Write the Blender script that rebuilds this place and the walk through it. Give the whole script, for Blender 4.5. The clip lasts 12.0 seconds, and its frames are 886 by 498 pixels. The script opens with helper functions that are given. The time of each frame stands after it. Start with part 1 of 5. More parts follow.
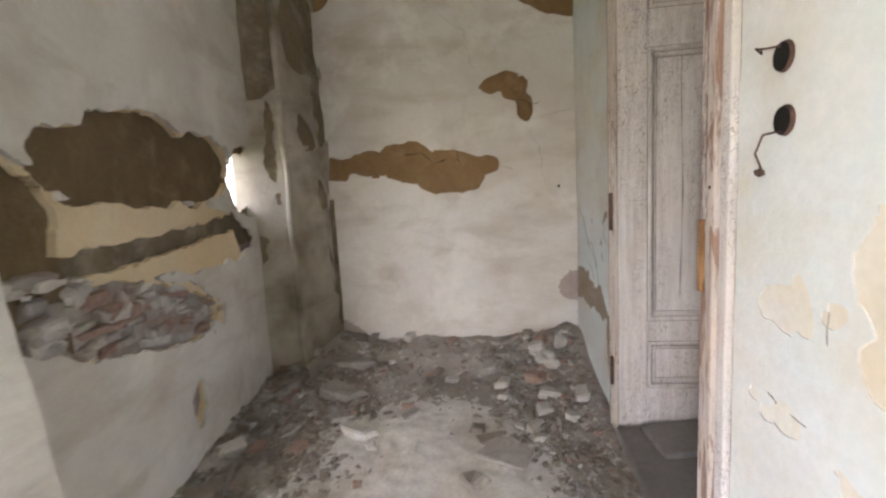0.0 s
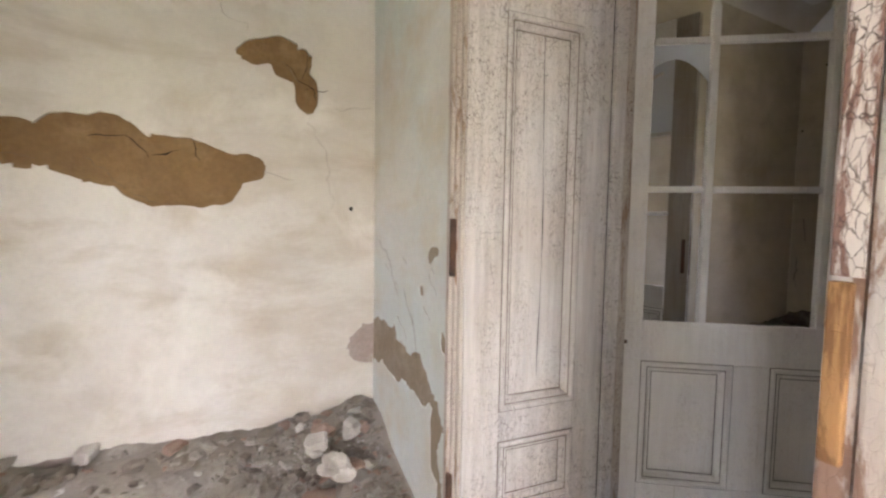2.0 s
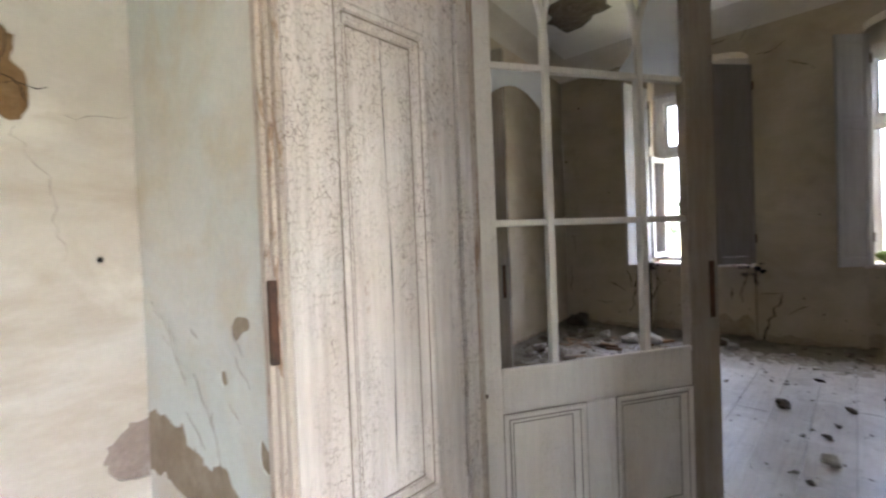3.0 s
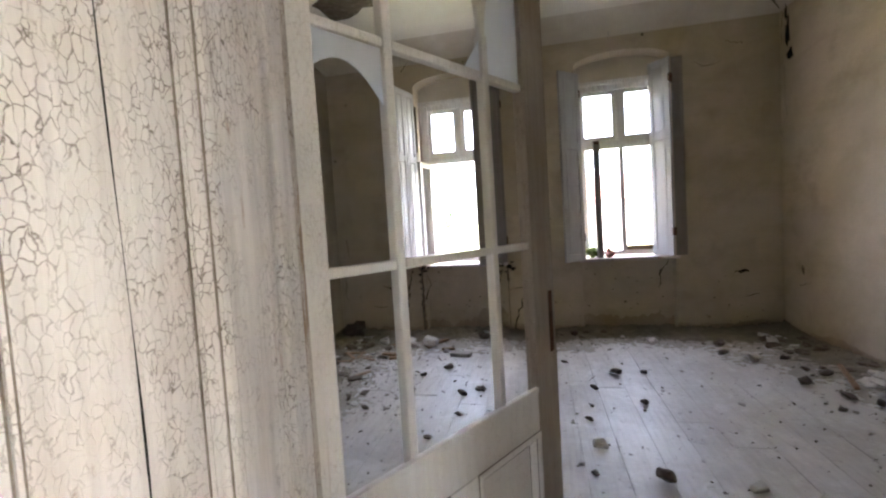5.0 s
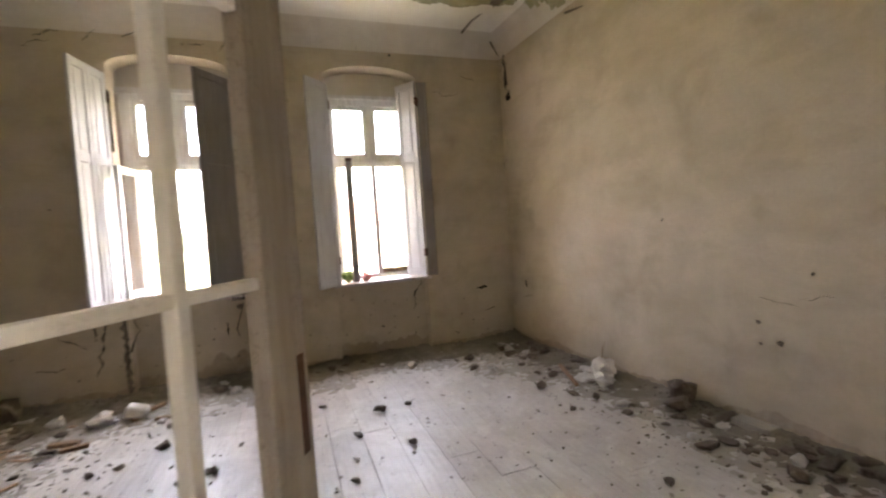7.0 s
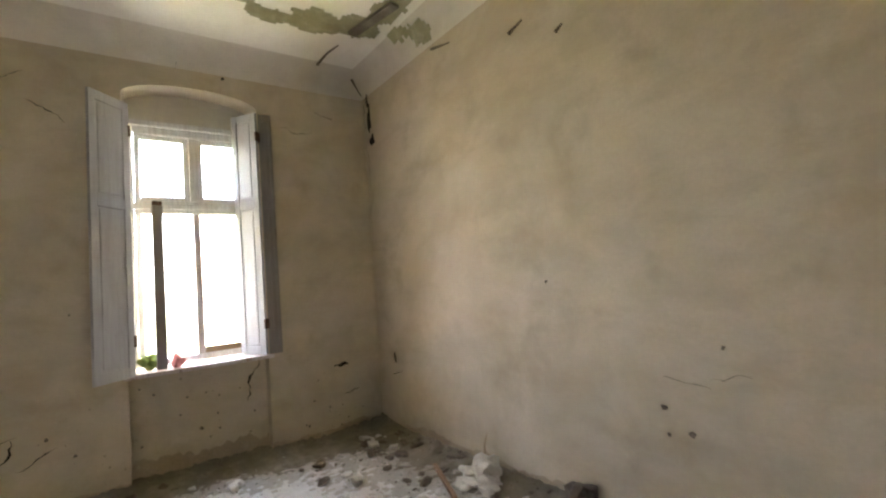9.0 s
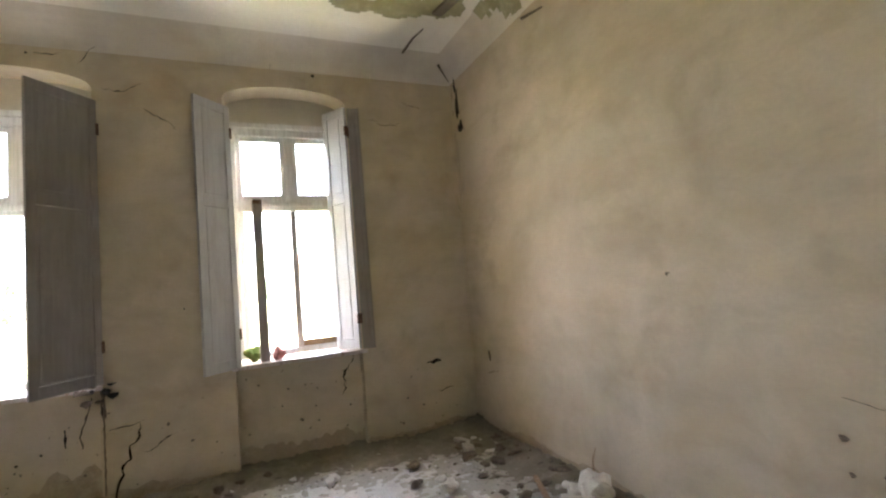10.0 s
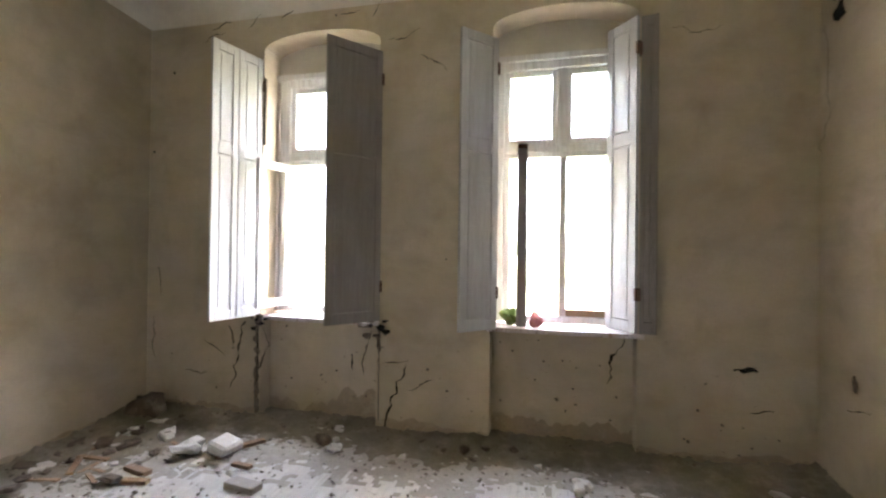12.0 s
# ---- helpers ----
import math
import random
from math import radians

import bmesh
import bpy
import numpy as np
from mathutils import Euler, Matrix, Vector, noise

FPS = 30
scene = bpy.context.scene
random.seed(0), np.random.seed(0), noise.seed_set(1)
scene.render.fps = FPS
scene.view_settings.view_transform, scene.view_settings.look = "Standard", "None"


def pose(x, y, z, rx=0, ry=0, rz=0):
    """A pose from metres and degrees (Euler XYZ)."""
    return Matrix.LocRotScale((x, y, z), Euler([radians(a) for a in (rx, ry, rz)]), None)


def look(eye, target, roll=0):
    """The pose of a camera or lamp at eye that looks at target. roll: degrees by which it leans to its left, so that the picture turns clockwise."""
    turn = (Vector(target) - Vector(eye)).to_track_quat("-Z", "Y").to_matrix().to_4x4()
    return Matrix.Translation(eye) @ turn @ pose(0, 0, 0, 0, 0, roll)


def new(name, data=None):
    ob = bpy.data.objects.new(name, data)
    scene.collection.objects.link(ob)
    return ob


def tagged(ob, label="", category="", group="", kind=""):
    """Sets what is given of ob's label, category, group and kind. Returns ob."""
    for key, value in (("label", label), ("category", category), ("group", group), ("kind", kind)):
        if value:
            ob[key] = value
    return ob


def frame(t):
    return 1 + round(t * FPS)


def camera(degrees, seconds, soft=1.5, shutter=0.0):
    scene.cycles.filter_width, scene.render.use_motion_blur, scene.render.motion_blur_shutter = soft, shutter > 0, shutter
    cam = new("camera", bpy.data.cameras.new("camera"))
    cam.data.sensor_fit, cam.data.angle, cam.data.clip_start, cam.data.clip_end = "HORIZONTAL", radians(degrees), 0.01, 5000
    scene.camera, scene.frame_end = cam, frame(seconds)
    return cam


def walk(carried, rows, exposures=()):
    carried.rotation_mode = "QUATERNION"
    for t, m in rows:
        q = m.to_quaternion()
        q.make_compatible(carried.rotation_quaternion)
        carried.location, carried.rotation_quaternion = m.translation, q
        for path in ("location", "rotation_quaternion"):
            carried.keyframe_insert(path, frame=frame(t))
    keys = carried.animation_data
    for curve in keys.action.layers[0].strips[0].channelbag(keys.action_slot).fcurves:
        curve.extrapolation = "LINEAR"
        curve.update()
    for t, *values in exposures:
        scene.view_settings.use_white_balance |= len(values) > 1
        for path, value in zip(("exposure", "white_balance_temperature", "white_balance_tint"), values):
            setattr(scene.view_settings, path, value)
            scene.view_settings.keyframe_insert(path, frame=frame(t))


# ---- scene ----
cam = camera(89.9, 12.0, soft=2.3, shutter=0.3)
PATH = [
    (0, (-0.198, 0.066, 1.354), (-0.471, 2.032, 1.105), -3.2),
    (0.5, (-0.32, 0.336, 1.317), (-0.245, 2.331, 1.204), -0.6),
    (1, (-0.322, 0.617, 1.344), (-0.025, 2.586, 1.162), 0.5),
    (1.5, (-0.285, 0.863, 1.299), (0.246, 2.782, 1.112), 0.2),
    (2, (-0.237, 1.08, 1.303), (0.522, 2.927, 1.175), 0.9),
    (2.5, (-0.177, 1.256, 1.326), (0.886, 2.95, 1.282), -0.5),
    (3, (-0.117, 1.455, 1.383), (1.346, 2.818, 1.347), -2.2),
    (3.5, (-0.054, 1.557, 1.441), (1.649, 2.604, 1.373), -2.9),
    (5.3, (0.267, 1.942, 1.534), (2.236, 2.28, 1.431), -2.3),
    (5.5, (0.265, 1.927, 1.528), (2.244, 2.204, 1.427), -1.3),
    (6, (0.309, 1.961, 1.504), (2.301, 1.924, 1.33), -1.8),
    (6.5, (0.506, 1.955, 1.49), (2.467, 1.608, 1.31), -2.3),
    (7, (0.89, 1.895, 1.517), (2.777, 1.239, 1.439), -3.9),
    (7.5, (1.11, 1.768, 1.545), (2.826, 0.755, 1.371), -4.6),
    (7.7, (1.157, 1.722, 1.573), (2.805, 0.611, 1.357), -4.8),
    (9.3, (1.701, 1.229, 1.553), (3.366, 0.144, 1.778), -5.3),
    (9.5, (1.731, 1.199, 1.558), (3.466, 0.227, 1.765), -5.0),
    (10, (1.888, 1.131, 1.555), (3.729, 0.362, 1.704), -5.0),
    (10.5, (2.118, 1.034, 1.573), (4.04, 0.49, 1.67), -2.0),
    (11, (2.333, 0.952, 1.563), (4.331, 0.864, 1.605), -2.6),
    (11.5, (2.536, 0.881, 1.577), (4.523, 1.112, 1.605), -0.2),
    (12, (2.659, 0.931, 1.584), (4.609, 1.378, 1.596), 0.7),
]
walk(cam, [(t, look(eye, target, roll)) for t, eye, target, roll in PATH], exposures=[(0.0, 4.36, 6100, 22), (1.5, 4.78, 6300, 23), (3.0, 5.16, 6000, 19), (5.5, 5.60, 6150, 20), (7.0, 6.08, 6950, 22), (7.5, 6.18, 6900, 19), (9.5, 6.34, 6600, 15), (10.5, 6.24, 6500, 16), (11.5, 6.16, 6350, 17), (12.0, 6.28, 6350, 17)])

# ---- daylight ----
world = bpy.data.worlds.new("world")
scene.world = world
world.use_nodes = True
wn, wl = world.node_tree.nodes, world.node_tree.links
sky = wn.new("ShaderNodeTexSky")
sky.sky_type, sky.sun_disc = "NISHITA", False
sky.sun_elevation, sky.sun_rotation = radians(42), radians(180)
sky.air_density, sky.dust_density, sky.ozone_density = 1.0, 2.5, 0.5
haze = wn.new("ShaderNodeHueSaturation")
haze.inputs["Saturation"].default_value = 0.6
wl.new(sky.outputs["Color"], haze.inputs["Color"])
wl.new(haze.outputs["Color"], wn["Background"].inputs["Color"])
wn["Background"].inputs["Strength"].default_value = 0.15
sun = new("sun", bpy.data.lights.new("sun", "SUN"))
sun.data.energy, sun.data.angle, sun.data.color = 2.0, radians(12), (1.0, 0.95, 0.88)
sun.matrix_world = look((0, 0, 0), (0.03, 0.74, -0.67))

# ---- materials ----


class Nodes:
    """A small builder round one material's node tree."""

    def __init__(self, name):
        self.mat = bpy.data.materials.new(name)
        self.mat.use_nodes = True
        self.tree = self.mat.node_tree
        self.bsdf = self.tree.nodes["Principled BSDF"]
        self.coord = self.tree.nodes.new("ShaderNodeTexCoord").outputs["Object"]

    def add(self, kind, **values):
        n = self.tree.nodes.new(kind)
        for k, v in values.items():
            n.inputs[k.replace("_", " ")].default_value = v
        return n

    def link(self, a, b):
        self.tree.links.new(a, b)

    def mapped(self, scale):
        m = self.tree.nodes.new("ShaderNodeMapping")
        m.inputs["Scale"].default_value = scale
        self.link(self.coord, m.inputs["Vector"])
        return m.outputs["Vector"]

    def noise(self, scale, detail=5.0, rough=0.6, stretch=(1, 1, 1), warp=0.0):
        n = self.add("ShaderNodeTexNoise", Scale=scale, Detail=detail, Roughness=rough, Distortion=warp)
        self.link(self.mapped(stretch), n.inputs["Vector"])
        return n.outputs["Fac"]

    def ramp(self, value, lo, hi, a=0.0, b=1.0):
        n = self.add("ShaderNodeMapRange")
        n.inputs["From Min"].default_value, n.inputs["From Max"].default_value = lo, hi
        n.inputs["To Min"].default_value, n.inputs["To Max"].default_value = a, b
        self.link(value, n.inputs["Value"])
        return n.outputs["Result"]

    def mix(self, fac, a, b, mode="MIX"):
        n = self.tree.nodes.new("ShaderNodeMix")
        n.data_type, n.blend_type = "RGBA", mode
        for socket, v in ((n.inputs["Factor"], fac), (n.inputs["A"], a), (n.inputs["B"], b)):
            if isinstance(v, (int, float)):
                socket.default_value = v
            elif isinstance(v, tuple):
                socket.default_value = (*v, 1.0)
            else:
                self.link(v, socket)
        return n.outputs["Result"]

    def math(self, op, a, b):
        n = self.tree.nodes.new("ShaderNodeMath")
        n.operation = op
        for socket, v in zip(n.inputs, (a, b)):
            if isinstance(v, (int, float)):
                socket.default_value = v
            else:
                self.link(v, socket)
        return n.outputs["Value"]

    def finish(self, colour, rough=0.9, height=None, strength=0.4, distance=0.01):
        if isinstance(colour, tuple):
            self.bsdf.inputs["Base Color"].default_value = (*colour, 1.0)
        else:
            self.link(colour, self.bsdf.inputs["Base Color"])
        if isinstance(rough, (int, float)):
            self.bsdf.inputs["Roughness"].default_value = rough
        else:
            self.link(rough, self.bsdf.inputs["Roughness"])
        self.bsdf.inputs["Specular IOR Level"].default_value = 0.25
        if height is not None:
            b = self.add("ShaderNodeBump", Strength=strength, Distance=distance)
            self.link(height, b.inputs["Height"])
            self.link(b.outputs["Normal"], self.bsdf.inputs["Normal"])
        return self.mat


def plaster(name, base, worn, stain, worn_from=0.55, stain_from=0.58, bump=0.35, dirt=0.42, smear=0.0):
    """Old limewash: large worn fields, small stains and fine grain."""
    n = Nodes(name)
    big = n.noise(0.9, 6, 0.62, warp=0.5)
    mid = n.noise(3.2, 7, 0.62, warp=0.25)
    fine = n.noise(45, 4, 0.6)
    c = n.mix(n.ramp(big, worn_from - 0.12, worn_from + 0.12), base, worn)
    c = n.mix(n.math("MULTIPLY", n.ramp(mid, stain_from - 0.06, stain_from + 0.2, 0, dirt), n.ramp(n.noise(1.6, 3, 0.5), 0.4, 0.65)), c, stain)
    c = n.mix(n.ramp(fine, 0.35, 0.7, 0, 0.25), c, tuple(v * 0.72 for v in base))
    if smear:
        flow = n.noise(1.6, 6, 0.62, stretch=(0.8, 0.8, 2.6), warp=0.3)
        c = n.mix(n.ramp(flow, 0.50, 0.72, 0, smear), c, stain)
        pale = n.noise(2.3, 5, 0.6, warp=0.3)
        c = n.mix(n.ramp(pale, 0.54, 0.70, 0, smear), c, tuple(min(0.85, v * 1.12) for v in base[::1]))
    h = n.math("ADD", n.math("MULTIPLY", mid, 0.8), n.math("MULTIPLY", fine, 0.25))
    return n.finish(c, 0.92, h, bump, 0.012)


def earth(name, a, b, c3, scale=7.0, bump=0.8):
    """Clay, rubble core or dust: broken, coarse and matt."""
    n = Nodes(name)
    big = n.noise(scale * 0.35, 6, 0.65, warp=0.4)
    mid = n.noise(scale, 8, 0.7)
    fine = n.noise(scale * 9, 4, 0.6)
    c = n.mix(n.ramp(big, 0.38, 0.62), a, b)
    c = n.mix(n.ramp(mid, 0.5, 0.68), c, c3)
    c = n.mix(n.ramp(fine, 0.3, 0.75, 0, 0.4), c, tuple(v * 0.5 for v in a))
    h = n.math("ADD", mid, n.math("MULTIPLY", fine, 0.4))
    return n.finish(c, 0.96, h, bump, 0.02)


def painted_wood(name, paint, under, crack, stretch=(17, 17, 8.5), peel=0.62, amount=1.0, wear=0.8, crackle=1.0):
    """Alligatored oil paint on old boards, scuffed along the grain."""
    n = Nodes(name)
    grain = n.noise(5, 6, 0.65, stretch=(9, 9, 0.5))
    dirt = n.noise(2.2, 6, 0.65, stretch=(1.5, 1.5, 0.5), warp=0.6)
    v = n.add("ShaderNodeTexVoronoi", Scale=5.6)
    v.feature = "DISTANCE_TO_EDGE"
    warp = n.add("ShaderNodeTexNoise", Scale=26.0, Detail=4.0)
    n.link(n.coord, warp.inputs["Vector"])
    vm = n.tree.nodes.new("ShaderNodeMix")
    vm.data_type, vm.blend_type = "RGBA", "LINEAR_LIGHT"
    vm.inputs["Factor"].default_value = 0.22
    n.link(n.mapped(stretch), vm.inputs["A"])
    n.link(warp.outputs["Color"], vm.inputs["B"])
    n.link(vm.outputs["Result"], v.inputs["Vector"])
    where = n.math("MULTIPLY", n.ramp(n.noise(1.7, 4, 0.6, stretch=(3, 3, 0.8)), 0.38, 0.56), n.ramp(n.noise(23, 5, 0.7), 0.37, 0.54))
    line = n.math("MULTIPLY", n.ramp(v.outputs["Distance"], 0.008, 0.06, 1.0, 0.0), where)
    c = n.mix(n.ramp(grain, 0.38, 0.68, 0, wear), paint, tuple(q * 0.66 for q in paint))
    c = n.mix(n.ramp(dirt, 0.42, 0.72, 0, 0.15 + 0.75 * wear), c, tuple(q * w for q, w in zip(paint, (0.72, 0.62, 0.54))))
    c = n.mix(n.ramp(n.noise(6, 7, 0.7, stretch=(4, 4, 0.7), warp=0.5), peel, peel + 0.06, 0, amount), c, under)
    streak = n.ramp(n.noise(3.0, 5, 0.7, stretch=(26, 26, 0.55)), 0.60, 0.68, 0, 0.55)
    c = n.mix(n.math("MULTIPLY", streak, n.ramp(n.noise(1.1, 3, 0.5, stretch=(3, 3, 1)), 0.42, 0.6)), c, under)
    c = n.mix(n.math("MULTIPLY", line, 0.95 * amount * crackle), c, crack)
    h = n.math("SUBTRACT", n.math("MULTIPLY", grain, 0.35), line)
    return n.finish(c, 0.72, h, 0.5, 0.004)


M = {
    "hall_plaster": plaster("hall limewash", (0.69, 0.67, 0.625), (0.60, 0.57, 0.515), (0.43, 0.37, 0.285), 0.48, 0.52, 0.55, 0.75, 0.65),
    "blue_plaster": plaster("pale blue limewash", (0.70, 0.765, 0.75), (0.77, 0.765, 0.725), (0.64, 0.54, 0.38), 0.51, 0.52, 0.5, 0.65, 0.4),
    "room_plaster": plaster("cream limewash", (0.53, 0.455, 0.35), (0.43, 0.36, 0.262), (0.31, 0.25, 0.172), 0.50, 0.54, 0.4, 0.6, 0.32),
    "ceiling": plaster("ceiling limewash", (0.80, 0.775, 0.71), (0.74, 0.70, 0.61), (0.55, 0.48, 0.38), 0.58, 0.62),
    "clay": earth("brown clay", (0.27, 0.175, 0.085), (0.22, 0.14, 0.07), (0.32, 0.22, 0.12), 5),
    "dark_clay": earth("dark brown clay", (0.20, 0.145, 0.078), (0.13, 0.092, 0.05), (0.25, 0.185, 0.105), 5),
    "core": earth("rubble masonry", (0.42, 0.36, 0.32), (0.33, 0.265, 0.225), (0.54, 0.50, 0.465), 6),
    "ochre": plaster("ochre underpaint", (0.68, 0.54, 0.33), (0.72, 0.64, 0.48), (0.44, 0.34, 0.2), 0.55, 0.62),
    "mould": earth("mouldy plaster", (0.25, 0.205, 0.135), (0.15, 0.12, 0.075), (0.38, 0.345, 0.27), 3),
    "hall_dust": earth("mortar dust", (0.42, 0.38, 0.335), (0.29, 0.25, 0.21), (0.52, 0.485, 0.44), 4),
    "stone": earth("broken mortar", (0.42, 0.385, 0.345), (0.33, 0.295, 0.255), (0.50, 0.47, 0.43), 9),
    "brick": earth("broken brick", (0.36, 0.24, 0.19), (0.42, 0.34, 0.29), (0.29, 0.18, 0.14), 9),
    "white_chip": earth("white plaster chip", (0.58, 0.55, 0.50), (0.48, 0.45, 0.40), (0.66, 0.64, 0.60), 12, 0.4),
    "debris": earth("dark debris", (0.15, 0.12, 0.09), (0.09, 0.07, 0.055), (0.24, 0.20, 0.16), 12),
    "door_paint": painted_wood("cracked white door paint", (0.77, 0.745, 0.72), (0.46, 0.36, 0.30), (0.15, 0.115, 0.09), peel=0.64, wear=0.68),
    "leaf_paint": painted_wood("grey-white door paint", (0.86, 0.84, 0.805), (0.56, 0.48, 0.40), (0.40, 0.34, 0.28), peel=0.76, amount=0.4, wear=0.22),
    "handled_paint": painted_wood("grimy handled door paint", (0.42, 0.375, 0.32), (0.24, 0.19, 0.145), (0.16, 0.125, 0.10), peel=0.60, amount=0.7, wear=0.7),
    "jamb_paint": painted_wood("peeling jamb paint", (0.68, 0.62, 0.57), (0.30, 0.19, 0.14), (0.10, 0.07, 0.05), peel=0.50, crackle=0.3),
    "lath": painted_wood("bare orange wood", (0.47, 0.27, 0.12), (0.20, 0.10, 0.045), (0.2, 0.09, 0.03), peel=0.50, amount=0.85, wear=0.9, crackle=0.1),
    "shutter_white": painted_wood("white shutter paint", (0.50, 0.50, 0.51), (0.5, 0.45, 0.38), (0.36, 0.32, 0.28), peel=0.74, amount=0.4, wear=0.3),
    # Bare wood seen against the windows, its backlit shade put into the colour.
    "shutter_grey": painted_wood("bare grey wood, backlit dark", (0.27, 0.25, 0.235), (0.20, 0.175, 0.15), (0.12, 0.1, 0.09), peel=0.64, amount=0.5, wear=0.45),
    "post_plaster": plaster("mouldy post plaster", (0.50, 0.465, 0.39), (0.37, 0.33, 0.25), (0.15, 0.125, 0.08), 0.50, 0.48, 0.9, 0.9, 0.55),
    "sill_stone": earth("dusty grey stone", (0.24, 0.225, 0.205), (0.20, 0.185, 0.17), (0.30, 0.285, 0.265), 4, 0.4),
    "jamb_edge": painted_wood("worn casing paint", (0.62, 0.57, 0.51), (0.36, 0.25, 0.18), (0.2, 0.14, 0.1), peel=0.55),
    "red_paint": painted_wood("old dark red paint", (0.27, 0.16, 0.13), (0.62, 0.56, 0.51), (0.08, 0.05, 0.04), peel=0.50),
    # Dimmer copy of the white shutter paint, shade put into the colour.
    "shutter_dim": painted_wood("shutter paint, dimmed copy", (0.43, 0.425, 0.42), (0.34, 0.31, 0.28), (0.25, 0.22, 0.2), peel=0.70, amount=0.5, wear=0.4),
    "sill_paint": painted_wood("stained sill paint", (0.66, 0.60, 0.58), (0.42, 0.26, 0.2), (0.2, 0.15, 0.12), stretch=(3, 3, 3), peel=0.58),
    "brown_wood": painted_wood("weathered brown wood", (0.32, 0.21, 0.13), (0.45, 0.40, 0.36), (0.12, 0.08, 0.05), peel=0.6, amount=0.7),
    "reed": earth("grey-green reed mat", (0.34, 0.32, 0.20), (0.26, 0.24, 0.15), (0.42, 0.39, 0.27), 8),
    "dirt": earth("brown dirt", (0.20, 0.17, 0.135), (0.14, 0.115, 0.09), (0.28, 0.25, 0.21), 6),
    # Floor dirt with the dimness near the walls mixed into its colour.
    "dirt_shade": earth("olive-brown floor dirt with shade", (0.23, 0.20, 0.155), (0.17, 0.145, 0.11), (0.29, 0.255, 0.205), 6, 0.5),
    # Brown for dirt, fine cracks and painted crease shadows.
    "grime": earth("brown grime and crease shade", (0.20, 0.165, 0.13), (0.30, 0.255, 0.21), (0.42, 0.37, 0.32), 9, 0.3),
    "jamb_tan": painted_wood("tan jamb paint", (0.46, 0.37, 0.25), (0.60, 0.55, 0.47), (0.14, 0.10, 0.06), peel=0.54),
    "frame_white": painted_wood("white window frame paint", (0.80, 0.80, 0.80), (0.62, 0.58, 0.54), (0.5, 0.46, 0.42), peel=0.76, amount=0.3),
    "dust_dark": earth("brown dust", (0.41, 0.375, 0.32), (0.34, 0.305, 0.255), (0.47, 0.435, 0.38), 5, 0.4),
    "ochre_wash": plaster("washed-out ochre coat", (0.74, 0.64, 0.45), (0.77, 0.745, 0.67), (0.58, 0.42, 0.24), 0.46, 0.46),
    # Shade of the cove put into this grey; the window tympanum shares it.
    "cove": plaster("grey limewash with cove shade", (0.66, 0.62, 0.545), (0.58, 0.53, 0.45), (0.42, 0.36, 0.28), 0.5, 0.56, 0.3, 0.4, 0.25),
    # Darker brown for flaked limewash and the darkened wall foot.
    "brown_plaster": earth("brown plaster", (0.40, 0.335, 0.25), (0.33, 0.27, 0.195), (0.46, 0.395, 0.30), 5, 0.4),
    "rubble_dark": earth("dark mortar rubble", (0.30, 0.265, 0.225), (0.22, 0.19, 0.16), (0.40, 0.36, 0.32), 9),
    "rust": earth("rusty iron", (0.10, 0.06, 0.045), (0.14, 0.075, 0.05), (0.06, 0.045, 0.04), 14, 0.4),
    "black": Nodes("black cavity").finish((0.012, 0.011, 0.01), 0.95),
    "rag": earth("dirty white rag", (0.66, 0.63, 0.57), (0.55, 0.51, 0.45), (0.4, 0.36, 0.3), 10, 0.5),
}


def plank_material():
    n = Nodes("dusty floorboards")
    about = n.tree.nodes.new("ShaderNodeObjectInfo")
    info = about.outputs["Random"]
    place = n.tree.nodes.new("ShaderNodeVectorMath")
    n.link(n.coord, place.inputs[0])
    n.link(about.outputs["Location"], place.inputs[1])
    n.coord = place.outputs["Vector"]
    grain = n.noise(3, 7, 0.65, stretch=(0.8, 14, 3), warp=0.3)
    dust = n.noise(1.3, 8, 0.68, warp=0.6)
    spots = n.noise(9, 6, 0.7)
    c = n.mix(n.ramp(info, 0, 1), (0.50, 0.465, 0.415), (0.58, 0.545, 0.495))
    c = n.mix(n.ramp(grain, 0.45, 0.75, 0, 0.5), c, (0.24, 0.205, 0.17))
    c = n.mix(n.ramp(dust, 0.38, 0.70, 0, 0.8), c, (0.68, 0.65, 0.60))
    c = n.mix(n.ramp(spots, 0.60, 0.70, 0, 0.7), c, (0.24, 0.205, 0.165))
    grey = n.noise(0.9, 11, 0.72, warp=0.9)
    c = n.mix(n.ramp(grey, 0.44, 0.70, 0, 0.7), c, (0.34, 0.305, 0.26))
    flakes = n.noise(6, 9, 0.75, warp=0.5)
    c = n.mix(n.math("MULTIPLY", n.ramp(flakes, 0.52, 0.68, 0, 0.6), n.ramp(dust, 0.44, 0.56)), c, (0.74, 0.715, 0.67))
    r = n.ramp(dust, 0.35, 0.7, 0.34, 0.62)
    return n.finish(c, r, n.math("ADD", grain, spots), 0.25, 0.004)


M["plank"] = plank_material()


def glass_material():
    n = Nodes("dusty glass")
    n.bsdf.inputs["Transmission Weight"].default_value = 0.55
    n.bsdf.inputs["IOR"].default_value = 1.45
    return n.finish((0.86, 0.90, 0.95), 0.35)


M["glass"] = glass_material()


def clear_glass():
    n = Nodes("clear window glass")
    n.bsdf.inputs["Transmission Weight"].default_value = 1.0
    n.bsdf.inputs["IOR"].default_value = 1.02
    return n.finish((0.97, 0.98, 0.98), 0.0)


M["clear_glass"] = clear_glass()


